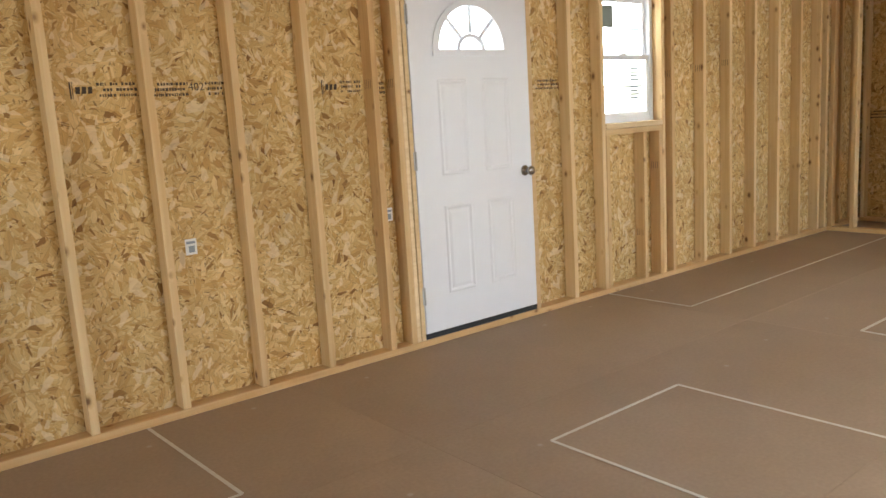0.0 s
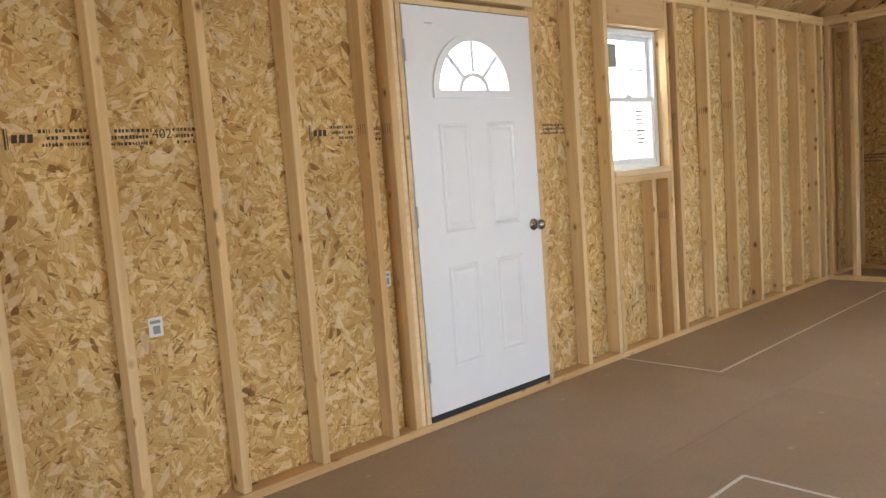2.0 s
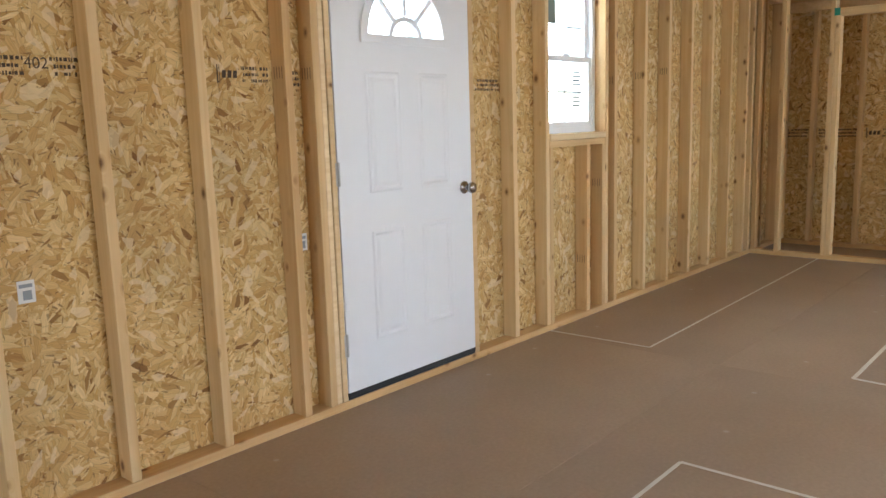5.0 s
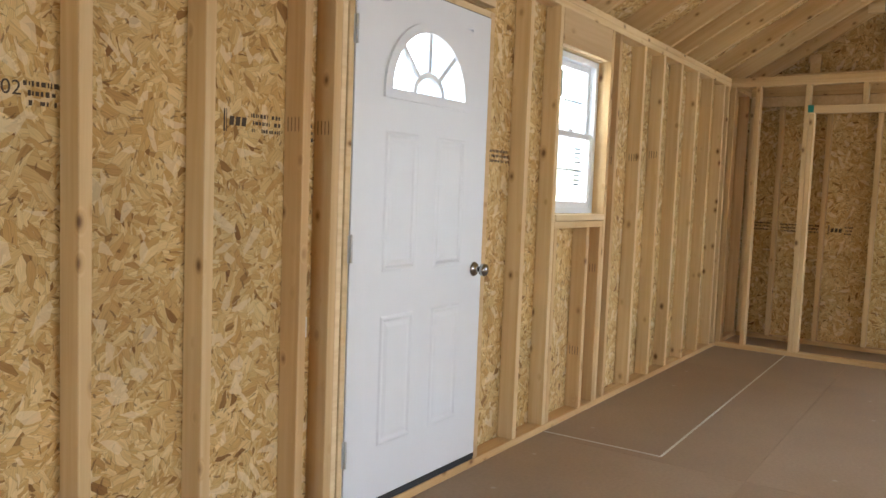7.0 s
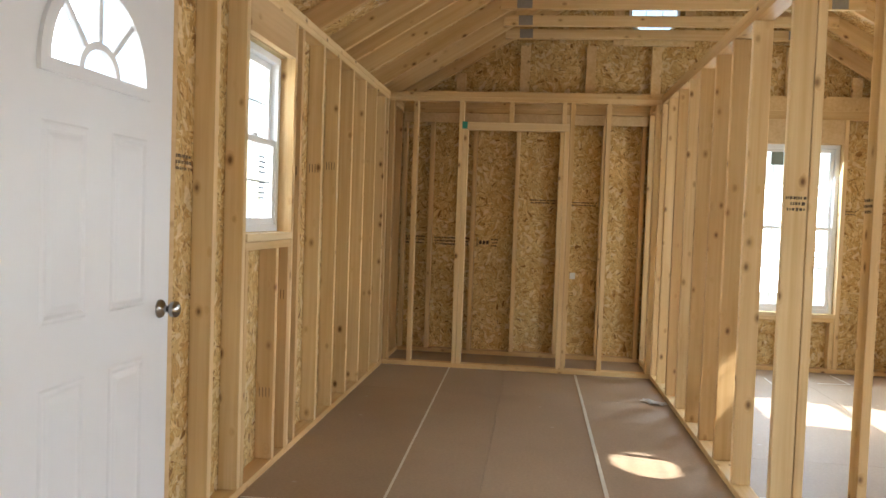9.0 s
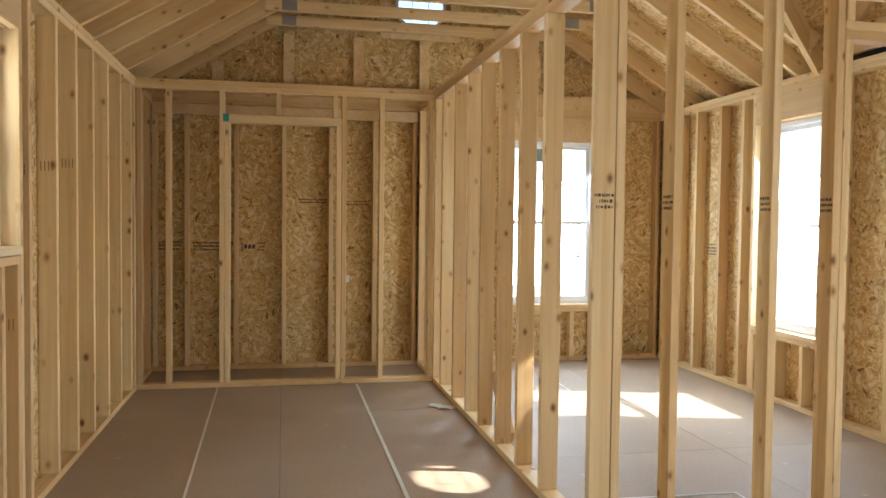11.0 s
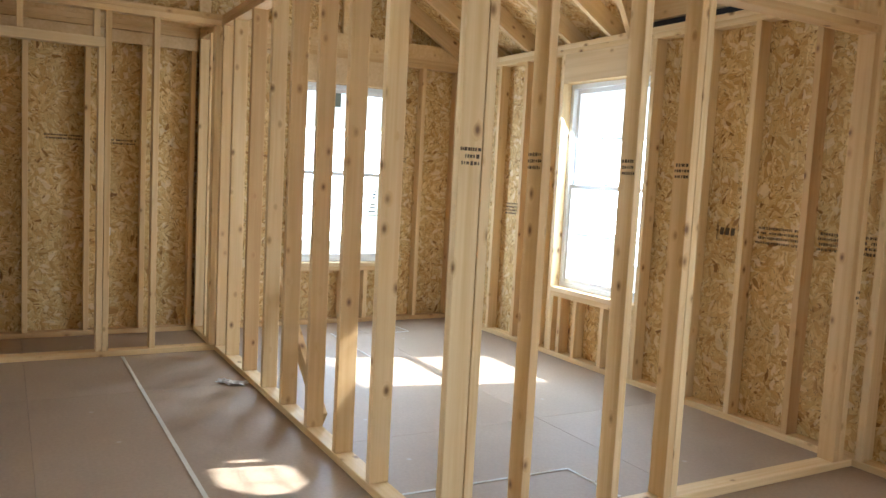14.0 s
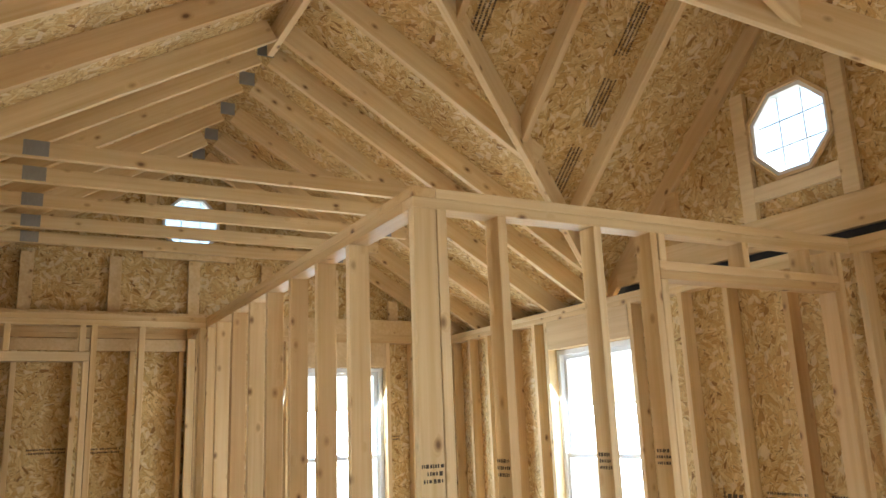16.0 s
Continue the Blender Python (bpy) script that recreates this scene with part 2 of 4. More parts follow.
# near-black: eave shade put into colour; also backs the floor joints
M_GAPDARK = mat_plain("dark_gap_backing", (0.035, 0.035, 0.04), 0.9)
M_PLASTIC = mat_plain("crumpled_clear_plastic", (0.62, 0.62, 0.60), 0.25)
M_ROOF = mat_plain("dark_shingle", (0.06, 0.06, 0.065), 0.9)
M_GLASS = mat_glass()
M_GROUND = mat_ground()

# ---- building helpers ----
CACHE = {}


def finish(bm, name, material, smooth=False):
    bmesh.ops.recalc_face_normals(bm, faces=bm.faces)
    me = bpy.data.meshes.new(name)
    bm.to_mesh(me)
    bm.free()
    me.materials.append(material)
    if smooth:
        for p in me.polygons:
            p.use_smooth = True
    return me


def place(name, me, m, parent=None, label=""):
    ob = new(name, me)
    ob.matrix_world = m
    if parent is not None:
        ob.parent = parent
        ob.matrix_parent_inverse = Matrix.Identity(4)
        ob.matrix_basis = WORLD[parent.name].inverted() @ m
    WORLD[ob.name] = m
    return tagged(ob, label=label)


WORLD = {}


def thing(name, at, label, category="", kind="", group=""):
    ob = new(name)
    ob.empty_display_size = 0.1
    ob.location = at
    WORLD[ob.name] = Matrix.Translation(at)
    return tagged(ob, label, category, group, kind)


def box_mesh(name, sx, sy, sz, material, bevel=0.002):
    key = (name, round(sx, 3), round(sy, 4), round(sz, 4), material.name, bevel)
    if key not in CACHE:
        bm = bmesh.new()
        bmesh.ops.create_cube(bm, size=1.0)
        bmesh.ops.scale(bm, vec=(sx, sy, sz), verts=bm.verts)
        if bevel:
            bmesh.ops.bevel(bm, geom=bm.edges[:], offset=min(bevel, 0.3 * min(sx, sy, sz)), segments=1, affect='EDGES')
        CACHE[key] = finish(bm, name, material)
    return CACHE[key]


def box(name, parent, lo, hi, material, bevel=0.002, label=""):
    """An upright block between two corners."""
    lo, hi = Vector(lo), Vector(hi)
    s = hi - lo
    return place(name, box_mesh(name, *s, material, bevel), Matrix.Translation((lo + hi) / 2), parent, label)


def stick(name, parent, a, b, deep, wide=STUD, thick=THICK, material=None, label=""):
    """A length of lumber from a to b, its wide side along deep."""
    a, b = Vector(a), Vector(b)
    x = (b - a).normalized()
    z = Vector(deep)
    z = (z - x * z.dot(x)).normalized()
    y = z.cross(x)
    m = Matrix((x, y, z)).transposed().to_4x4()
    m.translation = (a + b) / 2
    return place(name, box_mesh(name, (b - a).length, thick, wide, material or M_WOOD, 0.0025), m, parent, label)


def flat(name, parent, pts, origin, u, v, thick, material, hole=None, label=""):
    """A sheet: a polygon in the plane of u and v at origin, thickened along u x v, perhaps with a hole of as many corners."""
    u, v = Vector(u).normalized(), Vector(v).normalized()
    w = u.cross(v)
    cx = sum(p[0] for p in pts) / len(pts)
    cy = sum(p[1] for p in pts) / len(pts)
    bm = bmesh.new()

    def ring(ps, z):
        return [bm.verts.new((p[0] - cx, p[1] - cy, z)) for p in ps]

    n = len(pts)
    lo, hi = ring(pts, 0.0), ring(pts, thick)
    if hole:
        hl, hh = ring(hole, 0.0), ring(hole, thick)
        for i in range(n):
            j = (i + 1) % n
            bm.faces.new((lo[i], lo[j], hl[j], hl[i]))
            bm.faces.new((hi[i], hi[j], hh[j], hh[i]))
            bm.faces.new((hl[i], hl[j], hh[j], hh[i]))
            bm.faces.new((lo[i], lo[j], hi[j], hi[i]))
    else:
        bm.faces.new(lo)
        bm.faces.new(hi)
        for i in range(n):
            j = (i + 1) % n
            bm.faces.new((lo[i], lo[j], hi[j], hi[i]))
    m = Matrix((u, v, w)).transposed().to_4x4()
    m.translation = Vector(origin) + u * cx + v * cy
    return place(name, finish(bm, name, material), m, parent, label)


def cut_rects(u0, u1, v0, v1, step, holes, first=0.0):
    """Rectangles of one sheet's width that fill a wall round its openings."""
    us = {u0, u1}
    k = math.floor((u0 - first) / step)
    while first + k * step < u1:
        if u0 < first + k * step < u1:
            us.add(first + k * step)
        k += 1
    for h in holes:
        us |= {max(u0, min(u1, h[0])), max(u0, min(u1, h[1]))}
    us = sorted(us)
    out = []
    for a, b in zip(us, us[1:]):
        if b - a < 0.004:
            continue
        inside = sorted([h for h in holes if h[0] < (a + b) / 2 < h[1]], key=lambda h: h[2])
        z = v0
        for h in inside:
            if h[2] - z > 0.01:
                out.append((a, b, z, h[2]))
            z = max(z, h[3])
        if v1 - z > 0.01:
            out.append((a, b, z, v1))
    return out


def lathe(name, profile, material, m, parent, label="", sides=28):
    """A turned piece round the local Z."""
    bm = bmesh.new()
    rings = []
    for r, z in profile:
        rings.append([bm.verts.new((r * math.cos(2 * math.pi * i / sides), r * math.sin(2 * math.pi * i / sides), z)) for i in range(sides)])
    for a, b in zip(rings, rings[1:]):
        for i in range(sides):
            j = (i + 1) % sides
            bm.faces.new((a[i], a[j], b[j], b[i]))
    bm.faces.new(rings[0])
    bm.faces.new(rings[-1])
    return place(name, finish(bm, name, material, True), m, parent, label)


def rafter_z(y):
    return RIDGE_Z - PITCH * abs(y - RIDGE_Y)


def dormer_z(x):
    return RIDGE_Z - DP * abs(x - DORMER_X)


UP = Vector((0, 0, 1))
RAFT = 0.140
LIFT = 0.160      # upright height of a rafter

# ---- ground and floor ----
ground = tagged(new("ground", box_mesh("ground", 3000, 3000, 0.2, M_GROUND, 0)), "pale dry gravel and grass round the building", "ground", kind="structure")
ground.location = (0, 0, -0.75)
floor = thing("floor", (3, 1.2, 0), "brown painted plywood floor with thin panel joints", "floor", kind="structure")

# ---- long wall with the entrance door ----
DOOR = (2.755, 3.742, 0.038, 2.112)
WIN1 = (4.445, 5.095, 1.19, 2.095)
north = thing("wall_north", (3, NORTH, 0), "bare stud wall sheathed with yellow strand board", "wall", kind="structure")
YC = NORTH + STUD / 2
stick("sole_plate", north, (WEST, YC, 0.019), (EAST + STUD, YC, 0.019), (0, 1, 0))
stick("top_plate", north, (WEST, YC, STUD_TOP + 0.019), (EAST + STUD, YC, STUD_TOP + 0.019), (0, 1, 0))
stick("top_plate", north, (WEST, YC, STUD_TOP + 0.0575), (EAST + STUD, YC, STUD_TOP + 0.0575), (0, 1, 0))
full = [WEST + 0.02, -2.28, -1.876, -1.47, -1.063, -0.657, -0.25, 0.156, 0.56, 0.963, 1.37, 1.772, 2.16, 2.56, 2.705, 4.10, 4.424, 5.114, 5.235, 5.655, 6.03, 6.41, 6.80, 7.19, 7.56, 7.70, 8.0, 8.40]
for x in full:
    stick("stud", north, (x, YC, 0.039), (x, YC, STUD_TOP), (0, 1, 0))
for x in (4.466, 4.885, 5.074):
    stick("cripple_stud", north, (x, YC, 0.039), (x, YC, 1.112), (0, 1, 0))
stick("sill_plate", north, (4.445, YC, 1.131), (5.093, YC, 1.131), (0, 1, 0))
stick("sill_board", north, (4.445, YC - 0.004, 1.171), (5.093, YC - 0.004, 1.171), (0, 1, 0), 0.096, 0.036, M_CLEAR)
box("header_board", north, (4.445, NORTH - 0.001, 2.097), (5.093, NORTH + 0.037, STUD_TOP - 0.001), M_CLEAR)
box("header_board", north, (4.445, NORTH + 0.05, 2.097), (5.093, NORTH + 0.088, STUD_TOP - 0.001), M_CLEAR)
box("door_header", north, (2.725, NORTH + 0.001, 2.135), (3.750, NORTH + 0.039, STUD_TOP - 0.001), M_CLEAR)
box("door_header", north, (2.725, NORTH + 0.05, 2.135), (3.750, NORTH + 0.088, STUD_TOP - 0.001), M_CLEAR)
box("trimmer", north, (2.725, NORTH + 0.002, 0.039), (2.753, NORTH + 0.088, 2.134), M_CLEAR)
for a, b, c, d in cut_rects(WEST - 0.1, EAST + 0.1, -0.2, TOP + 0.02, 1.2192, [DOOR, WIN1], 0.963 - 1.2192):
    flat("strand_board_panel", north, [(a + .001, c), (b - .001, c), (b - .001, d), (a + .001, d)], (0, NORTH + STUD + 0.001 + OSB, 0), (1, 0, 0), (0, 0, 1), OSB, M_OSB)

# ---- long wall with the bedroom window ----
WIN3 = (6.01, 6.92, 0.535, 2.07)
south = thing("wall_south", (3, SOUTH, 0), "bare stud wall sheathed with yellow strand board", "wall", kind="structure")
YS = SOUTH - STUD / 2
stick("sole_plate", south, (WEST, YS, 0.019), (EAST + STUD, YS, 0.019), (0, 1, 0))
for k in (0, 1):
    stick("top_plate", south, (WEST, YS, STUD_TOP + 0.019 + 0.0385 * k), (EAST + STUD, YS, STUD_TOP + 0.019 + 0.0385 * k), (0, 1, 0))
WINX = (2.0, 3.0, 0.535, 2.07)      # a like window, unseen behind the camera, added to let in sun and fill light
for x in [WEST + 0.02, -2.2, -1.8, -1.4, -1.0, -0.6, -0.2, 0.2, 0.6, 1.0, 1.4, 1.8, 1.98, 3.02, 3.17, 3.575, 3.98, 4.37, 4.80, 5.19, 5.54, 5.99, 6.94, 7.10, 7.42, 7.80, 8.10, 8.40]:
    stick("stud", south, (x, YS, 0.039), (x, YS, STUD_TOP), (0, 1, 0))
for w, xs in ((WIN3, (6.032, 6.32, 6.62, 6.80, 6.90)), (WINX, (2.02, 2.5, 2.98))):
    for x in xs:
        stick("cripple_stud", south, (x, YS, 0.039), (x, YS, 0.462), (0, 1, 0))
    stick("sill_plate", south, (w[0] + .001, YS, 0.481), (w[1] - .001, YS, 0.481), (0, 1, 0))
    stick("sill_board", south, (w[0] + .001, YS + 0.004, 0.518), (w[1] - .001, YS + 0.004, 0.518), (0, 1, 0), 0.096, 0.034, M_CLEAR)
    box("header_board", south, (w[0] + .001, SOUTH - 0.037, 2.072), (w[1] - .001, SOUTH + 0.001, STUD_TOP - 0.001), M_CLEAR)
    box("header_board", south, (w[0] + .001, SOUTH - 0.088, 2.072), (w[1] - .001, SOUTH - 0.05, STUD_TOP - 0.001), M_CLEAR)
for a, b, c, d in cut_rects(WEST - 0.1, EAST + 0.1, -0.2, TOP + 0.02, 1.2192, [WIN3, WINX], 4.37):
    flat("strand_board_panel", south, [(a + .001, c), (b - .001, c), (b - .001, d), (a + .001, d)], (0, SOUTH - STUD - 0.001, 0), (1, 0, 0), (0, 0, 1), OSB, M_OSB)

# ---- far end wall with its gable ----
WIN2 = (-0.45, 0.42, 0.535, 2.07)
east = thing("wall_east", (EAST, 1.2, 0), "bare stud gable wall sheathed with strand board", "wall", kind="structure")
XE = EAST + STUD / 2
stick("sole_plate", east, (XE, SOUTH, 0.019), (XE, NORTH, 0.019), (1, 0, 0))
for k in (0, 1):
    stick("top_plate", east, (XE, SOUTH, STUD_TOP + 0.019 + 0.0385 * k), (XE, NORTH, STUD_TOP + 0.019 + 0.0385 * k), (1, 0, 0))
for y in [NORTH - 0.02, 3.27, 2.86, 2.455, 2.05, 1.66, 1.30, 1.20, 0.90, 0.441, -0.471, -0.72, SOUTH + 0.02]:
    stick("stud", east, (XE, y, 0.039), (XE, y, STUD_TOP), (1, 0, 0))
for y in (0.398, 0.0, -0.428, -0.22):
    stick("cripple_stud", east, (XE, y, 0.039), (XE, y, 0.462), (1, 0, 0))
stick("sill_plate", east, (XE, -0.449, 0.481), (XE, 0.419, 0.481), (1, 0, 0))
stick("sill_board", east, (XE - 0.004, -0.449, 0.518), (XE - 0.004, 0.419, 0.518), (1, 0, 0), 0.096, 0.034, M_CLEAR)
box("header_board", east, (EAST - 0.001, -0.449, 2.072), (EAST + 0.037, 0.419, STUD_TOP - 0.001), M_CLEAR)
box("header_board", east, (EAST + 0.05, -0.449, 2.072), (EAST + 0.088, 0.419, STUD_TOP - 0.001), M_CLEAR)
box("gable_plate", east, (EAST + 0.002, SOUTH + 0.002, TOP + 0.001), (EAST + 0.040, NORTH - 0.002, TOP + 0.13), M_WOOD)
for a, b, c, d in cut_rects(SOUTH - 0.1, NORTH + 0.1, -0.2, TOP, 1.2192, [WIN2], 1.66):
    flat("strand_board_panel", east, [(a + .001, c), (b - .001, c), (b - .001, d), (a + .001, d)], (EAST + STUD + 0.001, 0, 0), (0, 1, 0), (0, 0, 1), OSB, M_OSB)
OCT2 = (1.25, 3.24, 0.245)


def octagon(cx, cz, r):
    return [(cx + r * math.cos(math.pi / 8 + k * math.pi / 4), cz + r * math.sin(math.pi / 8 + k * math.pi / 4)) for k in range(8)]


def square8(cx, cz, s):
    return [(cx + s, cz + s * .41), (cx + s * .41, cz + s), (cx - s * .41, cz + s), (cx - s, cz + s * .41), (cx - s, cz - s * .41), (cx - s * .41, cz - s), (cx + s * .41, cz - s), (cx + s, cz - s * .41)]


def gable_sheets(parent, origin, u, c, base, half, apex, octa):
    """Strand board of a gable, in pieces round an eight-sided window. c is the middle, half the half-width at base."""
    ox, oz, r = octa
    s = r + 0.03

    def reach(z):
        return half * (apex - z) / (apex - base)

    lo, hi = oz - s, oz + s
    flat("strand_board_panel", parent, square8(ox, oz, s), origin, u, (0, 0, 1), OSB, M_OSB, octagon(ox, oz, r))
    for qx, qz in ((1, 1), (-1, 1), (-1, -1), (1, -1)):
        tri = [(ox + qx * s, oz + qz * s * .41), (ox + qx * s, oz + qz * s), (ox + qx * s * .41, oz + qz * s)]
        flat("strand_board_panel", parent, tri, origin, u, (0, 0, 1), OSB, M_OSB)
    flat("strand_board_panel", parent, [(c - half, base), (c, base), (c, lo), (c - reach(lo), lo)], origin, u, (0, 0, 1), OSB, M_OSB)
    flat("strand_board_panel", parent, [(c, base), (c + half, base), (c + reach(lo), lo), (c, lo)], origin, u, (0, 0, 1), OSB, M_OSB)
    flat("strand_board_panel", parent, [(c - reach(lo), lo), (ox - s, lo), (ox - s, hi), (c - max(reach(hi), s - c + ox), hi)], origin, u, (0, 0, 1), OSB, M_OSB)
    flat("strand_board_panel", parent, [(ox + s, lo), (c + reach(lo), lo), (c + max(reach(hi), s + ox - c), hi), (ox + s, hi)], origin, u, (0, 0, 1), OSB, M_OSB)
    flat("strand_board_panel", parent, [(c - max(reach(hi), s), hi), (c + max(reach(hi), s), hi), (c + .02, apex), (c - .02, apex)], origin, u, (0, 0, 1), OSB, M_OSB)


gable_sheets(east, (EAST + STUD + 0.001, 0, 0), (0, 1, 0), RIDGE_Y, TOP, 2.60, RIDGE_Z + 0.22, OCT2)
for y in (3.02, 2.42, 1.81, 1.215, 0.62, 0.02, -0.55):
    top = min(rafter_z(y) - 0.01, 2.93)
    box("gable_stud", east, (EAST + 0.041, y - 0.045, TOP + 0.001), (EAST + 0.079, y + 0.045, top), M_WOOD)
for y in (0.93, 1.57):
    box("window_post", east, (EAST + 0.041, y - 0.045, 2.94), (EAST + 0.079, y + 0.045, rafter_z(y)), M_WOOD)
box("window_rail", east, (EAST + 0.041, 0.976, 2.94), (EAST + 0.079, 1.524, 2.99), M_WOOD)
box("window_rail", east, (EAST + 0.041, 0.976, 3.49), (EAST + 0.079, 1.524, 3.53), M_WOOD)

# ---- near end wall, unseen behind the camera, with a wide doorway added for light ----
west = thing("wall_west", (WEST, 1.2, 0), "unseen stud end wall with a wide doorway added to let light in", "wall", kind="structure")
WIDE = (0.2, 2.3, 0.0, 2.1)
stick("top_plate", west, (WEST - STUD / 2, SOUTH, STUD_TOP + 0.019), (WEST - STUD / 2, NORTH, STUD_TOP + 0.019), (1, 0, 0))
for y in (SOUTH + 0.02, -0.68, -0.27, 0.17, 2.33, 2.73, 3.14, NORTH - 0.02):
    stick("stud", west, (WEST - STUD / 2, y, 0.0), (WEST - STUD / 2, y, STUD_TOP), (1, 0, 0))
for a, b, c, d in cut_rects(SOUTH - 0.1, NORTH + 0.1, -0.2, TOP, 1.2192, [(WIDE[0], WIDE[1], -0.3, WIDE[3])], 1.2):
    flat("strand_board_panel", west, [(a, c), (b, c), (b, d), (a, d)], (WEST - STUD - OSB, 0, 0), (0, 1, 0), (0, 0, 1), OSB, M_OSB)
flat("strand_board_panel", west, [(RIDGE_Y - 2.6, TOP), (RIDGE_Y + 2.6, TOP), (RIDGE_Y, RIDGE_Z + 0.25)], (WEST - STUD - OSB, 0, 0), (0, 1, 0), (0, 0, 1), OSB, M_OSB)

# ---- inner partition along the room ----
part1 = thing("wall_partition", (6, PART_Y, 0), "open stud partition of pale lumber, not yet boarded", "wall", kind="structure")
PC = PART_Y - STUD / 2
stick("sole_plate", part1, (PART_X, PC, 0.019), (EAST, PC, 0.019), (0, 1, 0))
stick("top_plate", part1, (PART_X + STUD + .001, PC, STUD_TOP + 0.019), (EAST, PC, STUD_TOP + 0.019), (0, 1, 0))
stick("top_plate", part1, (PART_X, PC, STUD_TOP + 0.0575), (EAST, PC, STUD_TOP + 0.0575), (0, 1, 0))
for x in (PART_X + 0.02, 5.015, 5.40, 5.79, 6.20, 6.56, 6.97, 7.41, 7.71, 7.80, 8.10, 8.44):
    stick("stud", part1, (x, PC, 0.039), (x, PC, STUD_TOP), (0, 1, 0))

# ---- inner partition across, with the bedroom doorway ----
part2 = thing("wall_partition_cross", (PART_X, 0, 0), "open stud partition with a doorway of pale lumber", "wall", kind="structure")
XC = PART_X + STUD / 2
Y0 = PART_Y - STUD - 0.001
stick("sole_plate", part2, (XC, Y0, 0.019), (XC, SOUTH + 0.001, 0.019), (1, 0, 0))
stick("top_plate", part2, (XC, PART_Y, STUD_TOP + 0.019), (XC, SOUTH, STUD_TOP + 0.019), (1, 0, 0))
stick("top_plate", part2, (XC, Y0, STUD_TOP + 0.0575), (XC, SOUTH, STUD_TOP + 0.0575), (1, 0, 0))
for y in (Y0 - 0.021, 0.905, 0.465, 0.175):
    stick("stud", part2, (XC, y, 0.039), (XC, y, STUD_TOP), (1, 0, 0))
stick("trimmer", part2, (XC, 0.135, 0.039), (XC, 0.135, 2.095), (1, 0, 0))
stick("trimmer", part2, (XC, -0.955, 0.039), (XC, -0.955, 2.095), (1, 0, 0))
stick("stud", part2, (XC, -0.995, 0.039), (XC, -0.995, STUD_TOP), (1, 0, 0))
stick("door_header", part2, (XC, 0.155, 2.115), (XC, -0.975, 2.115), (1, 0, 0))
stick("door_header", part2, (XC, 0.155, 2.1535), (XC, -0.975, 2.1535), (1, 0, 0))
for y in (0.13, -0.36, -0.77, -0.95):
    stick("cripple_stud", part2, (XC, y, 2.173), (XC, y, STUD_TOP), (1, 0, 0))

# ---- closet front ----
closet = thing("wall_closet", (CLOSET_X, 2.4, 0), "open stud closet front with a framed doorway", "wall", kind="structure")
XK = CLOSET_X + STUD / 2
stick("sole_plate", closet, (XK, PART_Y + .001, 0.019), (XK, NORTH - .001, 0.019), (1, 0, 0))
for k in (0, 1):
    stick("top_plate", closet, (XK, PART_Y + .001, STUD_TOP + 0.019 + 0.0385 * k), (XK, NORTH - .001, STUD_TOP + 0.019 + 0.0385 * k), (1, 0, 0))
for y in (NORTH - 0.022, 3.32, 2.925, 1.99, 1.69, PART_Y + 0.022):
    stick("stud", closet, (XK, y, 0.039), (XK, y, STUD_TOP), (1, 0, 0))
for y in (2.884, 2.031):
    stick("trimmer", closet, (XK, y, 0.039), (XK, y, 2.048), (1, 0, 0))
stick("door_header", closet, (XK, 2.903, 2.08), (XK, 2.011, 2.08), (1, 0, 0), 0.088, 0.062, M_CLEAR)
for y in (2.50, 2.06):
    stick("cripple_stud", closet, (XK, y, 2.112), (XK, y, STUD_TOP), (1, 0, 0))
box("shelf_rail", closet, (EAST - 0.02, PART_Y + 0.01, 2.19), (EAST - 0.001, NORTH - 0.01, 2.28), M_CLEAR)

# ---- roof ----
roof = thing("roof", (3, RIDGE_Y, RIDGE_Z), "open gable roof of rafters under strand board", "roof", kind="structure")
nrm_n = Vector((0, PITCH, 1)).normalized()
nrm_s = Vector((0, -PITCH, 1)).normalized()
OVER = 0.14


def common_rafter(x, side, name="rafter", wide=RAFT, y_top=None, y_low=None):
    """A rafter whose underside follows the roof's slope; side 1 is the door's side."""
    y0 = RIDGE_Y + side * 0.02 if y_top is None else y_top
    y1 = (NORTH + OVER if side > 0 else SOUTH - OVER) if y_low is None else y_low
    n = nrm_n if side > 0 else nrm_s
    off = n * (wide / 2)
    return stick(name, roof, Vector((x, y0, rafter_z(y0))) + off, Vector((x, y1, rafter_z(y1))) + off, n, wide)


def valley_y(x):
    """Where the dormer's slope meets the main one, at x."""
    return RIDGE_Y - abs(x - DORMER_X) * DP / PITCH


RAFTERS = [WEST + 0.02, -2.0, -1.41, -0.83, -0.25, 0.33, 0.91, 1.49, 2.07, 2.65, 3.23, 3.81, 4.39, 4.97, 5.55, 6.12]
TRUSSES = [6.44, 6.88, 7.42, 7.96, 8.44]
for x in RAFTERS + TRUSSES:
    common_rafter(x, 1)
    if abs(x - DORMER_X) > DORMER_HALF:
        common_rafter(x, -1)
    elif abs(x - DORMER_X) > 0.1:
        common_rafter(x, -1, "jack_rafter", RAFT, None, valley_y(x) - 0.02)
stick("ridge_board", roof, (WEST, RIDGE_Y, RIDGE_Z + 0.075), (6.32, RIDGE_Y, RIDGE_Z + 0.075), UP, 0.184)
TIE_Z = 2.965
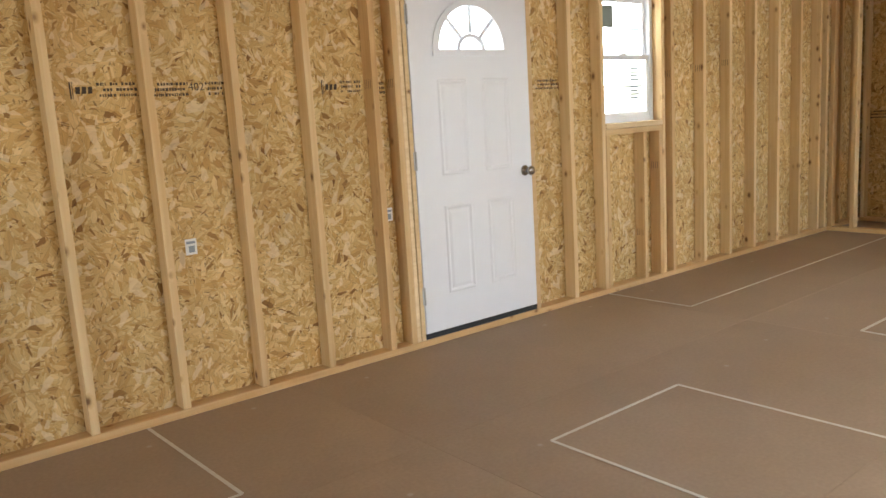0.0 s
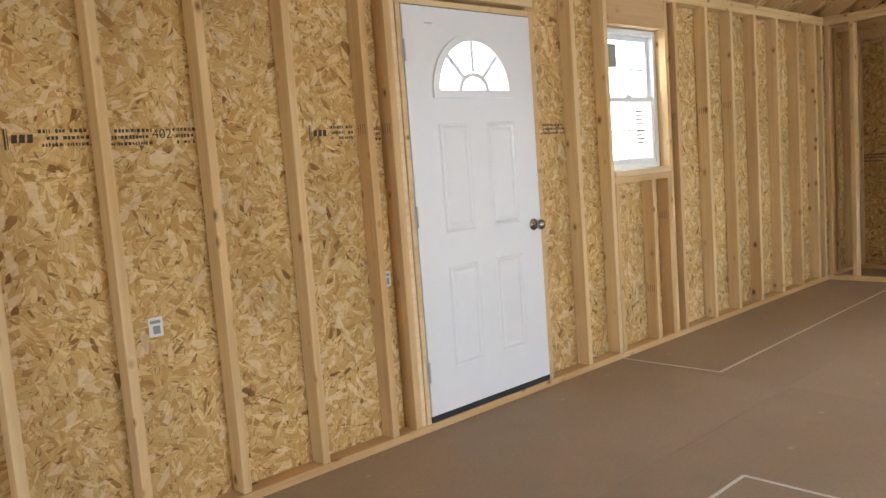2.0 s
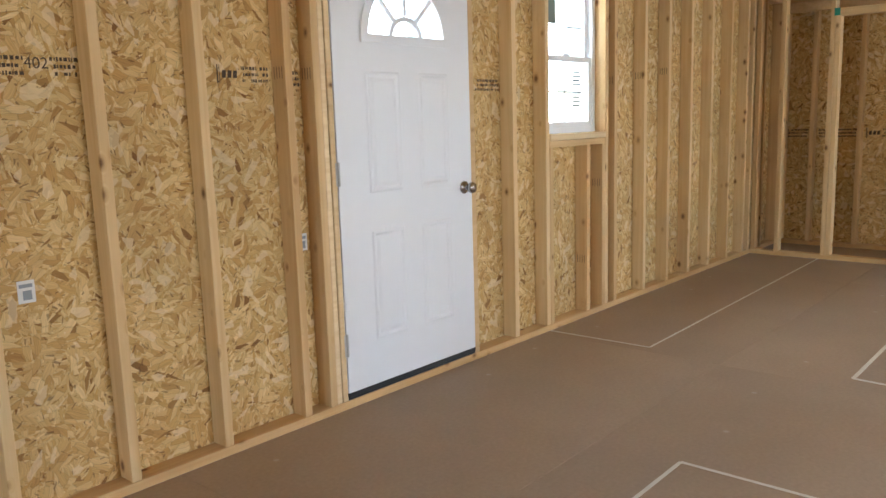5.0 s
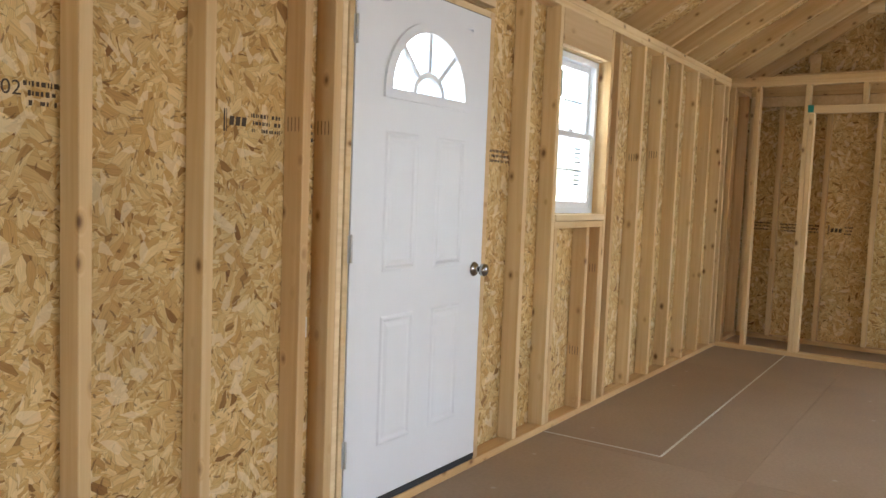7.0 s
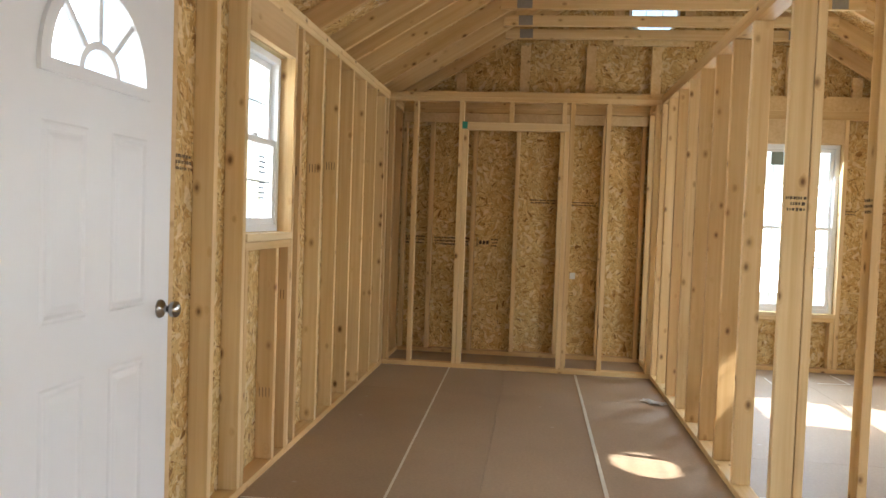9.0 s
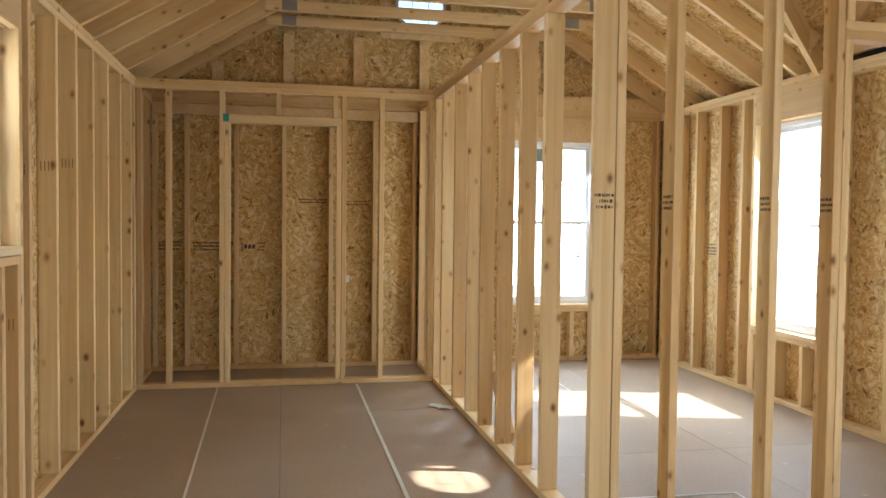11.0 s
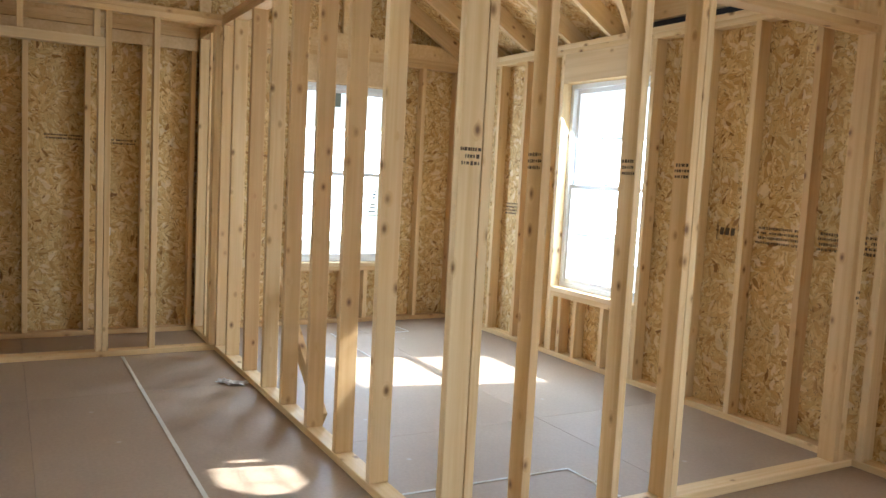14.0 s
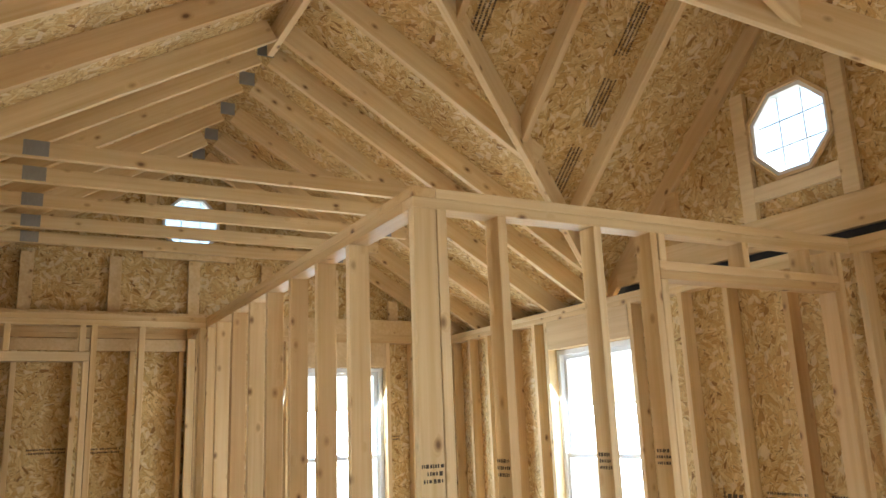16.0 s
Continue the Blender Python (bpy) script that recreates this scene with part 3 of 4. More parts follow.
for x in TRUSSES:
    h = (RIDGE_Z - TIE_Z) / PITCH + 0.07
    for s in (1, -1):
        gy = RIDGE_Y + s * (h - 0.19)
        box("gang_plate", roof, (x - 0.0605, gy - 0.06, TIE_Z + 0.006), (x - 0.0585, gy + 0.06, TIE_Z + 0.088), M_STEEL, 0)
        for q in range(5):
            box("gang_plate_rib", roof, (x - 0.0625, gy - 0.052 + q * 0.024, TIE_Z + 0.008), (x - 0.0607, gy - 0.043 + q * 0.024, TIE_Z + 0.086), M_STEEL, 0)
    box("gang_plate", roof, (x - 0.0225, RIDGE_Y - 0.05, RIDGE_Z + 0.03), (x - 0.0195, RIDGE_Y + 0.05, RIDGE_Z + 0.12), M_STEEL, 0)
    stick("collar_tie", roof, (x - 0.039, RIDGE_Y + h, TIE_Z + 0.045), (x - 0.039, RIDGE_Y - h, TIE_Z + 0.045), UP)
# valleys and dormer
foot_y = SOUTH - OVER
for s in (1, -1):
    reach = (RIDGE_Y - foot_y) * PITCH / DP
    a = Vector((DORMER_X, RIDGE_Y, RIDGE_Z + 0.06))
    b = Vector((DORMER_X + s * reach, foot_y, rafter_z(foot_y) + 0.06))
    stick("valley_rafter", roof, a, b, UP, 0.17)
    n = Vector((s * DP, 0, 1)).normalized()
    for y in (0.67, 0.04, -0.56, SOUTH - 0.08):
        w = (RIDGE_Y - y) * PITCH / DP
        off = n * (RAFT / 2)
        lo_x = DORMER_X + s * (w - 0.03)
        stick("jack_rafter", roof, Vector((DORMER_X + s * 0.02, y, RIDGE_Z - 0.02 * DP)) + off, Vector((lo_x, y, dormer_z(lo_x))) + off, n, RAFT)
stick("ridge_board", roof, (DORMER_X, RIDGE_Y - 0.02, RIDGE_Z + 0.075), (DORMER_X, SOUTH - OVER, RIDGE_Z + 0.075), UP, 0.184)

# roof sheathing: the north slope in sheets, the south slope round the dormer
sl = math.sqrt(1 + PITCH ** 2)
run_n = (NORTH + OVER + 0.05 - RIDGE_Y) * sl
vn, vs = Vector((0, 1, -PITCH)), Vector((0, -1, -PITCH))
base_n = Vector((0, RIDGE_Y, RIDGE_Z + LIFT + 0.004))
x = WEST - 0.3
while x < EAST + 0.3:
    x2 = min(x + 2.438, EAST + 0.3)
    v = 0.0
    while v < run_n:
        v2 = min(v + 1.219, run_n)
        flat("strand_board_panel", roof, [(x + .001, v + .001), (x2 - .001, v + .001), (x2 - .001, v2 - .001), (x + .001, v2 - .001)], base_n, (1, 0, 0), vn, -OSB, M_OSB)
        v = v2
    x = x2
run_s = (RIDGE_Y - SOUTH + OVER + 0.05) * sl
tip = (RIDGE_Y - SOUTH + OVER + 0.05) * PITCH / DP
flat("strand_board_panel", roof, [(DORMER_X, 0), (6.85, 0), (6.85, run_s), (DORMER_X + tip, run_s)], base_n, (1, 0, 0), vs, OSB, M_OSB)
flat("strand_board_panel", roof, [(6.852, 0), (EAST + 0.3, 0), (EAST + 0.3, run_s), (6.852, run_s)], base_n, (1, 0, 0), vs, OSB, M_OSB)
flat("strand_board_panel", roof, [(DORMER_X, 0), (DORMER_X - tip, run_s), (1.5, run_s), (1.5, 0)], base_n, (1, 0, 0), vs, OSB, M_OSB)
flat("strand_board_panel", roof, [(1.498, 0), (1.498, run_s), (WEST - 0.3, run_s), (WEST - 0.3, 0)], base_n, (1, 0, 0), vs, OSB, M_OSB)
sd = math.sqrt(1 + DP ** 2)
for s in (1, -1):
    depth = RIDGE_Y - SOUTH + OVER + 0.05
    flat("strand_board_panel", roof, [(0, 0), (depth, 0), (depth, tip * sd)], (DORMER_X, RIDGE_Y, RIDGE_Z + LIFT + 0.004), (0, -1, 0), (s, 0, -DP), OSB * s * -1, M_OSB)
    # shingles above
    flat("shingle_cover", roof, [(0, 0), (depth, 0), (depth, tip * sd)], (DORMER_X, RIDGE_Y, RIDGE_Z + LIFT + 0.03), (0, -1, 0), (s, 0, -DP), 0.004 * s * -1, M_ROOF)
# closed eaves: near-black boards added outside to block light and darken the gaps
for y0, y1, nm in ((NORTH + STUD + 0.02, NORTH + OVER + 0.03, 1), (SOUTH - OVER - 0.03, SOUTH - STUD - 0.02, -1)):
    box("soffit", roof, (WEST - 0.3, y0, 2.262), (EAST + 0.3, y1, 2.272), M_GAPDARK, 0)
    yf = y1 if nm > 0 else y0
    box("fascia", roof, (WEST - 0.3, min(yf, yf + nm * 0.02), 2.25), (EAST + 0.3, max(yf, yf + nm * 0.02), 2.47), M_GAPDARK, 0)

# ---- dormer gable wall ----
dormer = thing("wall_dormer", (DORMER_X, SOUTH, TOP), "small gable wall of strand board with an eight-sided window", "wall", kind="structure")
OCT1 = (DORMER_X, 3.05, 0.262)
YD = SOUTH - 0.06
gable_sheets(dormer, (0, YD - 0.04, 0), (1, 0, 0), DORMER_X, 2.47, 1.60, RIDGE_Z + 0.2, OCT1)
box("gable_plate", dormer, (3.15, YD - 0.038, 2.425), (6.15, YD, 2.60), M_WOOD)
for px in (-0.31, 0.31):
    box("window_post", dormer, (DORMER_X + px - 0.045, YD - 0.037, 2.601), (DORMER_X + px + 0.045, YD - 0.001, 3.36), M_CLEAR)
box("window_rail", dormer, (DORMER_X - 0.264, YD - 0.037, 2.70), (DORMER_X + 0.264, YD - 0.001, 2.784), M_CLEAR)
# dark strip added for the shade in the gap under the gable plate
box("eave_felt", dormer, (2.9, YD - 0.06, 2.365), (6.12, YD - 0.045, 2.474), M_GAPDARK, 0)
flat("window_board", dormer, square8(DORMER_X, 3.05, 0.262), (0, YD - 0.001, 0), (1, 0, 0), (0, 0, 1), 0.02, M_CLEAR, octagon(DORMER_X, 3.05, 0.2635))
for px in (-0.9, 0.9):
    box("gable_stud", dormer, (DORMER_X + px - 0.045, YD - 0.037, 2.601), (DORMER_X + px + 0.045, YD - 0.001, dormer_z(DORMER_X + px)), M_WOOD)


# ---- windows ----
def hung_window(name, w, plane, axis, inward, label, cols=2, bead=0.005):
    """A single-hung vinyl window in the opening w; inward points into the room."""
    u0, u1, z0, z1 = w
    u0, u1, z0, z1 = u0 + .002, u1 - .002, z0 + .002, z1 - .002

    def p(u, d, z):
        return Vector((u, plane + d * inward, z)) if axis == "x" else Vector((plane + d * inward, u, z))

    win = thing(name, p((u0 + u1) / 2, 0, z0), label, "window", kind="structure")

    def bar(nm, parent, ua, ub, da, db, za, zb, mat, lab=""):
        a, b = p(ua, da, za), p(ub, db, zb)
        lo = Vector(map(min, a, b))
        hi = Vector(map(max, a, b))
        return box(nm, parent, lo, hi, mat, 0.0015, lab)

    f = 0.035
    bar("window_frame", win, u0, u0 + f, -0.055, 0.03, z0, z1, M_VINYL)
    bar("window_frame", win, u1 - f, u1, -0.055, 0.03, z0, z1, M_VINYL)
    bar("window_frame", win, u0 + f, u1 - f, -0.055, 0.03, z1 - f, z1, M_VINYL)
    bar("window_sill", win, u0 + f, u1 - f, -0.055, 0.03, z0, z0 + f, M_VINYL)
    mid = (z0 + z1) / 2
    for nm, d, za, zb in (("upper_sash", -0.035, mid - 0.012, z1 - f), ("lower_sash", -0.005, z0 + f, mid + 0.018)):
        s = 0.032
        a, b = u0 + f, u1 - f
        sash = bar(nm, win, a, a + s, d, d + 0.026, za, zb, M_VINYL)
        bar("stile", sash, b - s, b, d, d + 0.026, za, zb, M_VINYL)
        bar("rail", sash, a + s, b - s, d, d + 0.026, za, za + s, M_VINYL)
        bar("rail", sash, a + s, b - s, d, d + 0.026, zb - s, zb, M_VINYL)
        pane = bar("pane", sash, a + s, b - s, d + 0.011, d + 0.014, za + s, zb - s, M_GLASS)
        pane.visible_shadow = False
        for c in range(1, cols):
            uu = a + s + (b - a - 2 * s) * c / cols
            bar("muntin", sash, uu - bead, uu + bead, d + 0.005, d + 0.010, za + s, zb - s, M_VINYL)
        zz = (za + zb) / 2
        bar("muntin", sash, a + s, b - s, d + 0.0045, d + 0.0095, zz - bead, zz + bead, M_VINYL)
    bar("sash_lock", win, (u0 + u1) / 2 - 0.03, (u0 + u1) / 2 + 0.03, 0.0, 0.02, mid + 0.019, mid + 0.032, M_VINYL)
    return win, bar


PN = NORTH + STUD
win1, bar1 = hung_window("window_1", WIN1, PN + 0.018, "x", -1, "white vinyl hung window with a paper maker's label")
bar1("sticker", win1, 4.545, 4.69, -0.008, -0.006, 1.85, 2.0, M_GREEN, "dark green paper label")
win3, bar3 = hung_window("window_3", WIN3, SOUTH - STUD - 0.018, "x", 1, "unseen hung window added to let light in in the bedroom", 3, 0.004)
# out of view; stands in the opening added for bounce light
winx, barx = hung_window("added_light_window", WINX, SOUTH - STUD - 0.018, "x", 1, "unseen hung window added to let light in")
win2, bar2 = hung_window("window_2", WIN2, EAST + STUD + 0.018, "y", -1, "unseen hung window added to let light in in the end wall", 3, 0.004)
for k in range(9):
    if k != 4:
        bar1("print_bar", win1, 4.86, 4.94 + 0.015 * (k % 2), 0.006, 0.0075, 1.355 + 0.026 * k, 1.365 + 0.026 * k, M_GREYINK, "grey printed maker's lines")
for k in range(8):
    if k != 3:
        bar2("print_bar", win2, -0.33, -0.22 - 0.012 * (k % 3), 0.006, 0.0075, 0.98 + 0.03 * k, 0.992 + 0.03 * k, M_GREYINK, "grey printed maker's lines")
bar2("sticker", win2, 0.03, 0.14, -0.008, -0.006, 1.88, 2.0, M_GREEN, "dark paper label")


def octagon_window(name, octa, origin, u, label):
    ox, oz, r = octa
    o, uu = Vector(origin), Vector(u)
    win = thing(name, o + uu * ox + UP * oz, label, "window", kind="structure")
    flat("window_frame", win, octagon(ox, oz, r - .001), o, u, (0, 0, 1), 0.07, M_VINYL, octagon(ox, oz, r - 0.024))
    g = flat("pane", win, octagon(ox, oz, r - 0.025), o + uu.cross(UP) * 0.03, u, (0, 0, 1), 0.004, M_GLASS)
    g.visible_shadow = False
    a = (r - 0.025) * math.cos(math.pi / 8)
    for d in (-0.075, 0.075):
        flat("muntin", win, [(ox + d - .003, oz - a * .98), (ox + d + .003, oz - a * .98), (ox + d + .003, oz + a * .98), (ox + d - .003, oz + a * .98)], o + uu.cross(UP) * 0.036, u, (0, 0, 1), 0.006, M_VINYL)
        flat("muntin", win, [(ox - a * .98, oz + d - .003), (ox + a * .98, oz + d - .003), (ox + a * .98, oz + d + .003), (ox - a * .98, oz + d + .003)], o + uu.cross(UP) * 0.0385, u, (0, 0, 1), 0.006, M_VINYL)
    return win


octagon_window("window_5", OCT1, (0, YD - 0.015, 0), (1, 0, 0), "eight-sided white gable window with a grid")
octagon_window("window_6", OCT2, (EAST + 0.05, 0, 0), (0, 1, 0), "eight-sided white gable window with a grid")

# ---- entrance door ----
door = thing("door_1", (3.245, NORTH, 0.04), "closed white panelled entrance door with a fanlight", "door", kind="structure")
DX0, DX1, DZ0, DZ1 = 2.790, 3.702, 0.075, 2.075
DF = NORTH - 0.004
box("jamb", door, (2.757, NORTH - 0.002, 0.040), (2.786, NORTH + STUD + 0.01, 2.108), M_CLEAR)
box("jamb", door, (3.706, NORTH - 0.002, 0.040), (3.742, NORTH + STUD + 0.01, 2.108), M_CLEAR)
box("jamb", door, (2.787, NORTH - 0.002, 2.080), (3.705, NORTH + STUD + 0.01, 2.108), M_CLEAR)
box("threshold", door, (2.787, NORTH + 0.002, 0.039), (3.705, NORTH + 0.09, 0.052), M_STEEL)
FX, FZ, FW, FH = 3.246, 1.675, 0.258, 0.255
BX0, BX1, BZ0, BZ1 = 2.93, 3.562, 1.60, 2.00
SLAB = 0.044
NA = 24


def arch(rx, rz, z0):
    """A half ellipse, counted from the right foot over the top to the left foot."""
    return [(FX + rx * math.cos(math.pi * i / NA), z0 + rz * math.sin(math.pi * i / NA)) for i in range(NA + 1)]


def to_box(pts):
    out = []
    for x, z in pts:
        dx, dz = x - FX, z - FZ
        s = min(((BX1 - FX) / dx) if dx > 1e-6 else 1e9, ((BX0 - FX) / dx) if dx < -1e-6 else 1e9, ((BZ1 - FZ) / dz) if dz > 1e-6 else 1e9)
        out.append((FX + dx * s, FZ + dz * s))
    return out


inner = arch(FW, FH, FZ)
outer = to_box(inner)
hole = inner + [(FX - FW * .5, FZ), (FX + FW * .5, FZ)]
rim = outer + [(BX0, BZ0), (BX1, BZ0)]
slab = flat("door_slab", door, rim, (0, DF + SLAB, 0), (1, 0, 0), (0, 0, 1), SLAB, M_DOOR, hole)
for lo, hi in (((DX0, BZ1), (DX1, DZ1)), ((DX0, BZ0), (BX0, BZ1)), ((BX1, BZ0), (DX1, BZ1)), ((DX0, DZ0), (DX1, BZ0))):
    box("slab_field", slab, (lo[0], DF, lo[1]), (hi[0], DF + SLAB, hi[1]), M_DOOR, 0)
flat("fanlight_frame", slab, arch(FW + 0.035, FH + 0.03, FZ - 0.0) + [(FX - FW - 0.035, FZ - 0.035), (FX + FW + 0.035, FZ - 0.035)], (0, DF - 0.001, 0), (1, 0, 0), (0, 0, 1), 0.012, M_DOOR, arch(FW - 0.008, FH - 0.008, FZ + 0.002) + [(FX - FW * .5, FZ + .002), (FX + FW * .5, FZ + .002)])
fan = flat("pane", slab, arch(FW - 0.001, FH - 0.001, FZ + 0.001), (0, DF + 0.024, 0), (1, 0, 0), (0, 0, 1), 0.004, M_GLASS)
fan.visible_shadow = False
hub = 0.095
for ang in (45, 90, 135):
    a = radians(ang)
    d = Vector((math.cos(a), 0, math.sin(a)))
    reach = 1 / math.sqrt((math.cos(a) / FW) ** 2 + (math.sin(a) / FH) ** 2)
    stick("muntin", slab, Vector((FX, DF + 0.006, FZ)) + d * hub, Vector((FX, DF + 0.006, FZ)) + d * (reach - 0.004), (0, 1, 0), 0.018, 0.020, M_DOOR)
flat("muntin", slab, arch(hub + 0.012, hub - 0.005, FZ + 0.003), (0, DF + 0.014, 0), (1, 0, 0), (0, 0, 1), 0.017, M_DOOR, arch(hub - 0.010, hub - 0.027, FZ + 0.004))


def emboss(x0, x1, z0, z1):
    """A pressed panel: a raised moulding round a field that swells in the middle."""
    o = [(x0, z0), (x1, z0), (x1, z1), (x0, z1)]
    bm = bmesh.new()
    cx, cz = (x0 + x1) / 2, (z0 + z1) / 2
    rows = []
    for inset, y in ((0, 0.0), (0.007, -0.0045), (0.014, -0.005), (0.024, 0.0004), (0.030, 0.0004), (0.046, -0.004)):
        rows.append([bm.verts.new((px + (inset if px == x0 else -inset) - cx, y, pz + (inset if pz == z0 else -inset) - cz)) for px, pz in o])
    for a, b in zip(rows, rows[1:]):
        for k in range(4):
            bm.faces.new((a[k], a[(k + 1) % 4], b[(k + 1) % 4], b[k]))
    bm.faces.new(rows[-1])
    place("raised_panel", finish(bm, "raised_panel", M_DOOR), Matrix.Translation((cx, DF - 0.0005, cz)), slab)


for x0, x1 in ((2.975, 3.190), (3.315, 3.530)):
    emboss(x0, x1, 0.972, 1.515)
    emboss(x0, x1, 0.285, 0.80)
box("door_sweep", door, (DX0, DF - 0.002, 0.054), (DX1, DF + SLAB, 0.074), M_BLACK)
box("weather_strip", door, (DX0, DF + 0.004, DZ1 + 0.0005), (DX1, DF + SLAB, 2.0795), M_BLACK, 0)
box("sweep_fin", door, (DX0, DF + 0.002, 0.042), (DX1, DF + 0.03, 0.0535), M_BLACK)
for z in (0.30, 1.07, 1.86):
    h = box("hinge", door, (2.7755, NORTH - 0.0065, z - 0.05), (2.7895, NORTH - 0.0045, z + 0.05), M_HINGE)
    lathe("hinge_pin", [(0.001, -0.052), (0.0055, -0.05), (0.0055, 0.05), (0.001, 0.054)], M_HINGE, Matrix.Translation((2.788, NORTH - 0.012, z)), h, "", 12)
KX, KZ = 3.640, 0.945
turn = Matrix.Translation((KX, DF, KZ)) @ pose(0, 0, 0, 90)
knob = lathe("door_knob", [(0.033, 0.0), (0.033, 0.004), (0.028, 0.010), (0.013, 0.013), (0.0115, 0.030), (0.016, 0.036), (0.026, 0.043), (0.029, 0.054), (0.027, 0.064), (0.018, 0.070), (0.004, 0.0715)], M_CHROME, turn, door, "satin nickel round knob")

# ---- white layout lines on the floor ----


def floor_line(pts, width=0.016):
    ob = thing("floor_marking", (*pts[0], 0.0), "thin white layout line marked on the brown floor", "marking", group="layout lines")
    for (ax, ay), (bx, by) in zip(pts, pts[1:]):
        stick("line_segment", ob, (ax, ay, 0.0032), (bx, by, 0.0032), (0, 0, 1), 0.002, width, M_LINE)
    return ob


floor_line([(1.18, NORTH - 0.01), (1.205, 2.63), (-0.6, 2.63)])
floor_line([(2.30, 0.5), (2.30, 2.13), (3.165, 2.13), (3.18, 0.5)])
floor_line([(4.43, NORTH - 0.01), (4.45, 2.90), (7.72, 2.955)], 0.013)
floor_line([(4.50, 1.30), (4.53, 1.88), (7.70, 1.885)], 0.02)
floor_line([(8.36, -0.40), (7.97, -0.42), (7.95, -0.15)], 0.012)
floor_line([(7.20, 0.272), (8.05, 0.25)], 0.012)
floor_line([(4.56, 0.283), (4.905, 0.293), (4.93, 1.16)], 0.014)


# ---- ink stamps on boards and studs ----
def stamp(parent, origin, u, v, wide, high, seed, rows=3, bold=0.0, gap=0.0):
    """A printer's stamp as plain bars: one bold block and rows of small marks, lying on a face spanned by u and v."""
    rng = random.Random(seed)
    u, v = Vector(u).normalized(), Vector(v).normalized()
    w = u.cross(v)
    bm = bmesh.new()

    def bar(x0, x1, y0, y1, lean=0.0):
        bm.faces.new([bm.verts.new(p) for p in ((x0, y0, 0), (x1, y0, 0), (x1 + lean, y1, 0), (x0 + lean, y1, 0))])

    x = -wide / 2
    if bold:
        bar(x, x + 0.006, -high / 2, high / 2)
        bar(x + 0.010, x + 0.013, -high / 2, high / 2)
        x += 0.022
        for k in range(3):
            s = bold / 3
            bar(x, x + s * .72, -high * .2, high * .2, s * .12)
            x += s
        x += 0.01
    for r in range(rows):
        y = high * (0.5 - (r + 0.5) / rows)
        px = x + rng.uniform(0, 0.02)
        while px < wide / 2 - 0.006:
            d = rng.uniform(0.004, 0.013)
            h = high / rows * rng.uniform(0.34, 0.5)
            if rng.random() > gap:
                bar(px, px + d, y - h * .6, y + h * .6)
            px += d + rng.uniform(0.002, 0.006)
    me = finish(bm, "ink_stamp", M_INK)
    m = Matrix((u, v, w)).transposed().to_4x4()
    m.translation = Vector(origin) + w * 0.0012
    return place("ink_stamp", me, m, parent)


def tally(parent, x, z):
    """Four thin upright marks in faded ink on the side of a stud."""
    bm = bmesh.new()
    for k in range(4):
        y = (k - 1.5) * 0.017
        bm.faces.new([bm.verts.new(p) for p in ((0, y - 0.0022, -0.024), (0, y + 0.0022, -0.024), (0, y + 0.0026, 0.024), (0, y - 0.0018, 0.024))])
    place("ink_stamp", finish(bm, "ink_stamp", M_FADED), Matrix.Translation((x - 0.0012, YC, z)), parent)


NF = NORTH + STUD + 0.001
for x0, x1, z, bold, seed in ((1.067, 1.345, 1.505, 0.075, 1), (1.40, 1.58, 1.50, 0, 2), (1.655, 1.745, 1.50, 0, 3), (2.282, 2.53, 1.492, 0.075, 4), (2.60, 2.68, 1.48, 0, 5), (3.864, 4.08, 1.473, 0, 6)):
    stamp(north, ((x0 + x1) / 2, NF, z), (1, 0, 0), (0, 0, 1), x1 - x0, 0.072, seed, 3, bold, 0.1)
curve = bpy.data.curves.new("number", "FONT")
curve.body, curve.size, curve.align_x, curve.align_y = "402", 0.052, "CENTER", "CENTER"
tmp = bpy.data.objects.new("number", curve)
scene.collection.objects.link(tmp)
number = bpy.data.meshes.new_from_object(tmp.evaluated_get(bpy.context.evaluated_depsgraph_get()))
bpy.data.objects.remove(tmp)
number.materials.clear()
number.materials.append(M_INK)
place("ink_number", number, Matrix.Translation((1.617, NF - 0.0012, 1.508)) @ pose(0, 0, 0, 90), north)
EF = EAST + STUD + 0.001
for y0, y1, z, seed, bold in ((3.549, 3.32, 1.072, 11, 0), (3.24, 2.90, 1.068, 12, 0), (2.82, 2.62, 1.066, 13, 0.1), (2.332, 2.08, 1.474, 14, 0), (2.02, 1.70, 1.462, 15, 0), (-0.46, -0.62, 1.46, 16, 0)):
    stamp(east, (EF, (y0 + y1) / 2, z), (0, -1, 0), (0, 0, 1), abs(y0 - y1), 0.09 if z < 1.2 else 0.05, seed, 3 if z < 1.2 else 2, bold, 0.05)
SF = SOUTH - STUD - 0.001
for x0, x1, seed, bold in ((5.44, 5.22, 21, 0.12), (5.16, 4.83, 22, 0), (4.77, 4.42, 23, 0), (4.24, 4.01, 24, 0.12), (3.95, 3.62, 25, 0), (7.75, 7.45, 26, 0), (7.07, 6.98, 27, 0)):
    stamp(south, ((x0 + x1) / 2, SF, 1.09), (-1, 0, 0), (0, 0, 1), x0 - x1, 0.11, seed, 4, bold, 0.05)
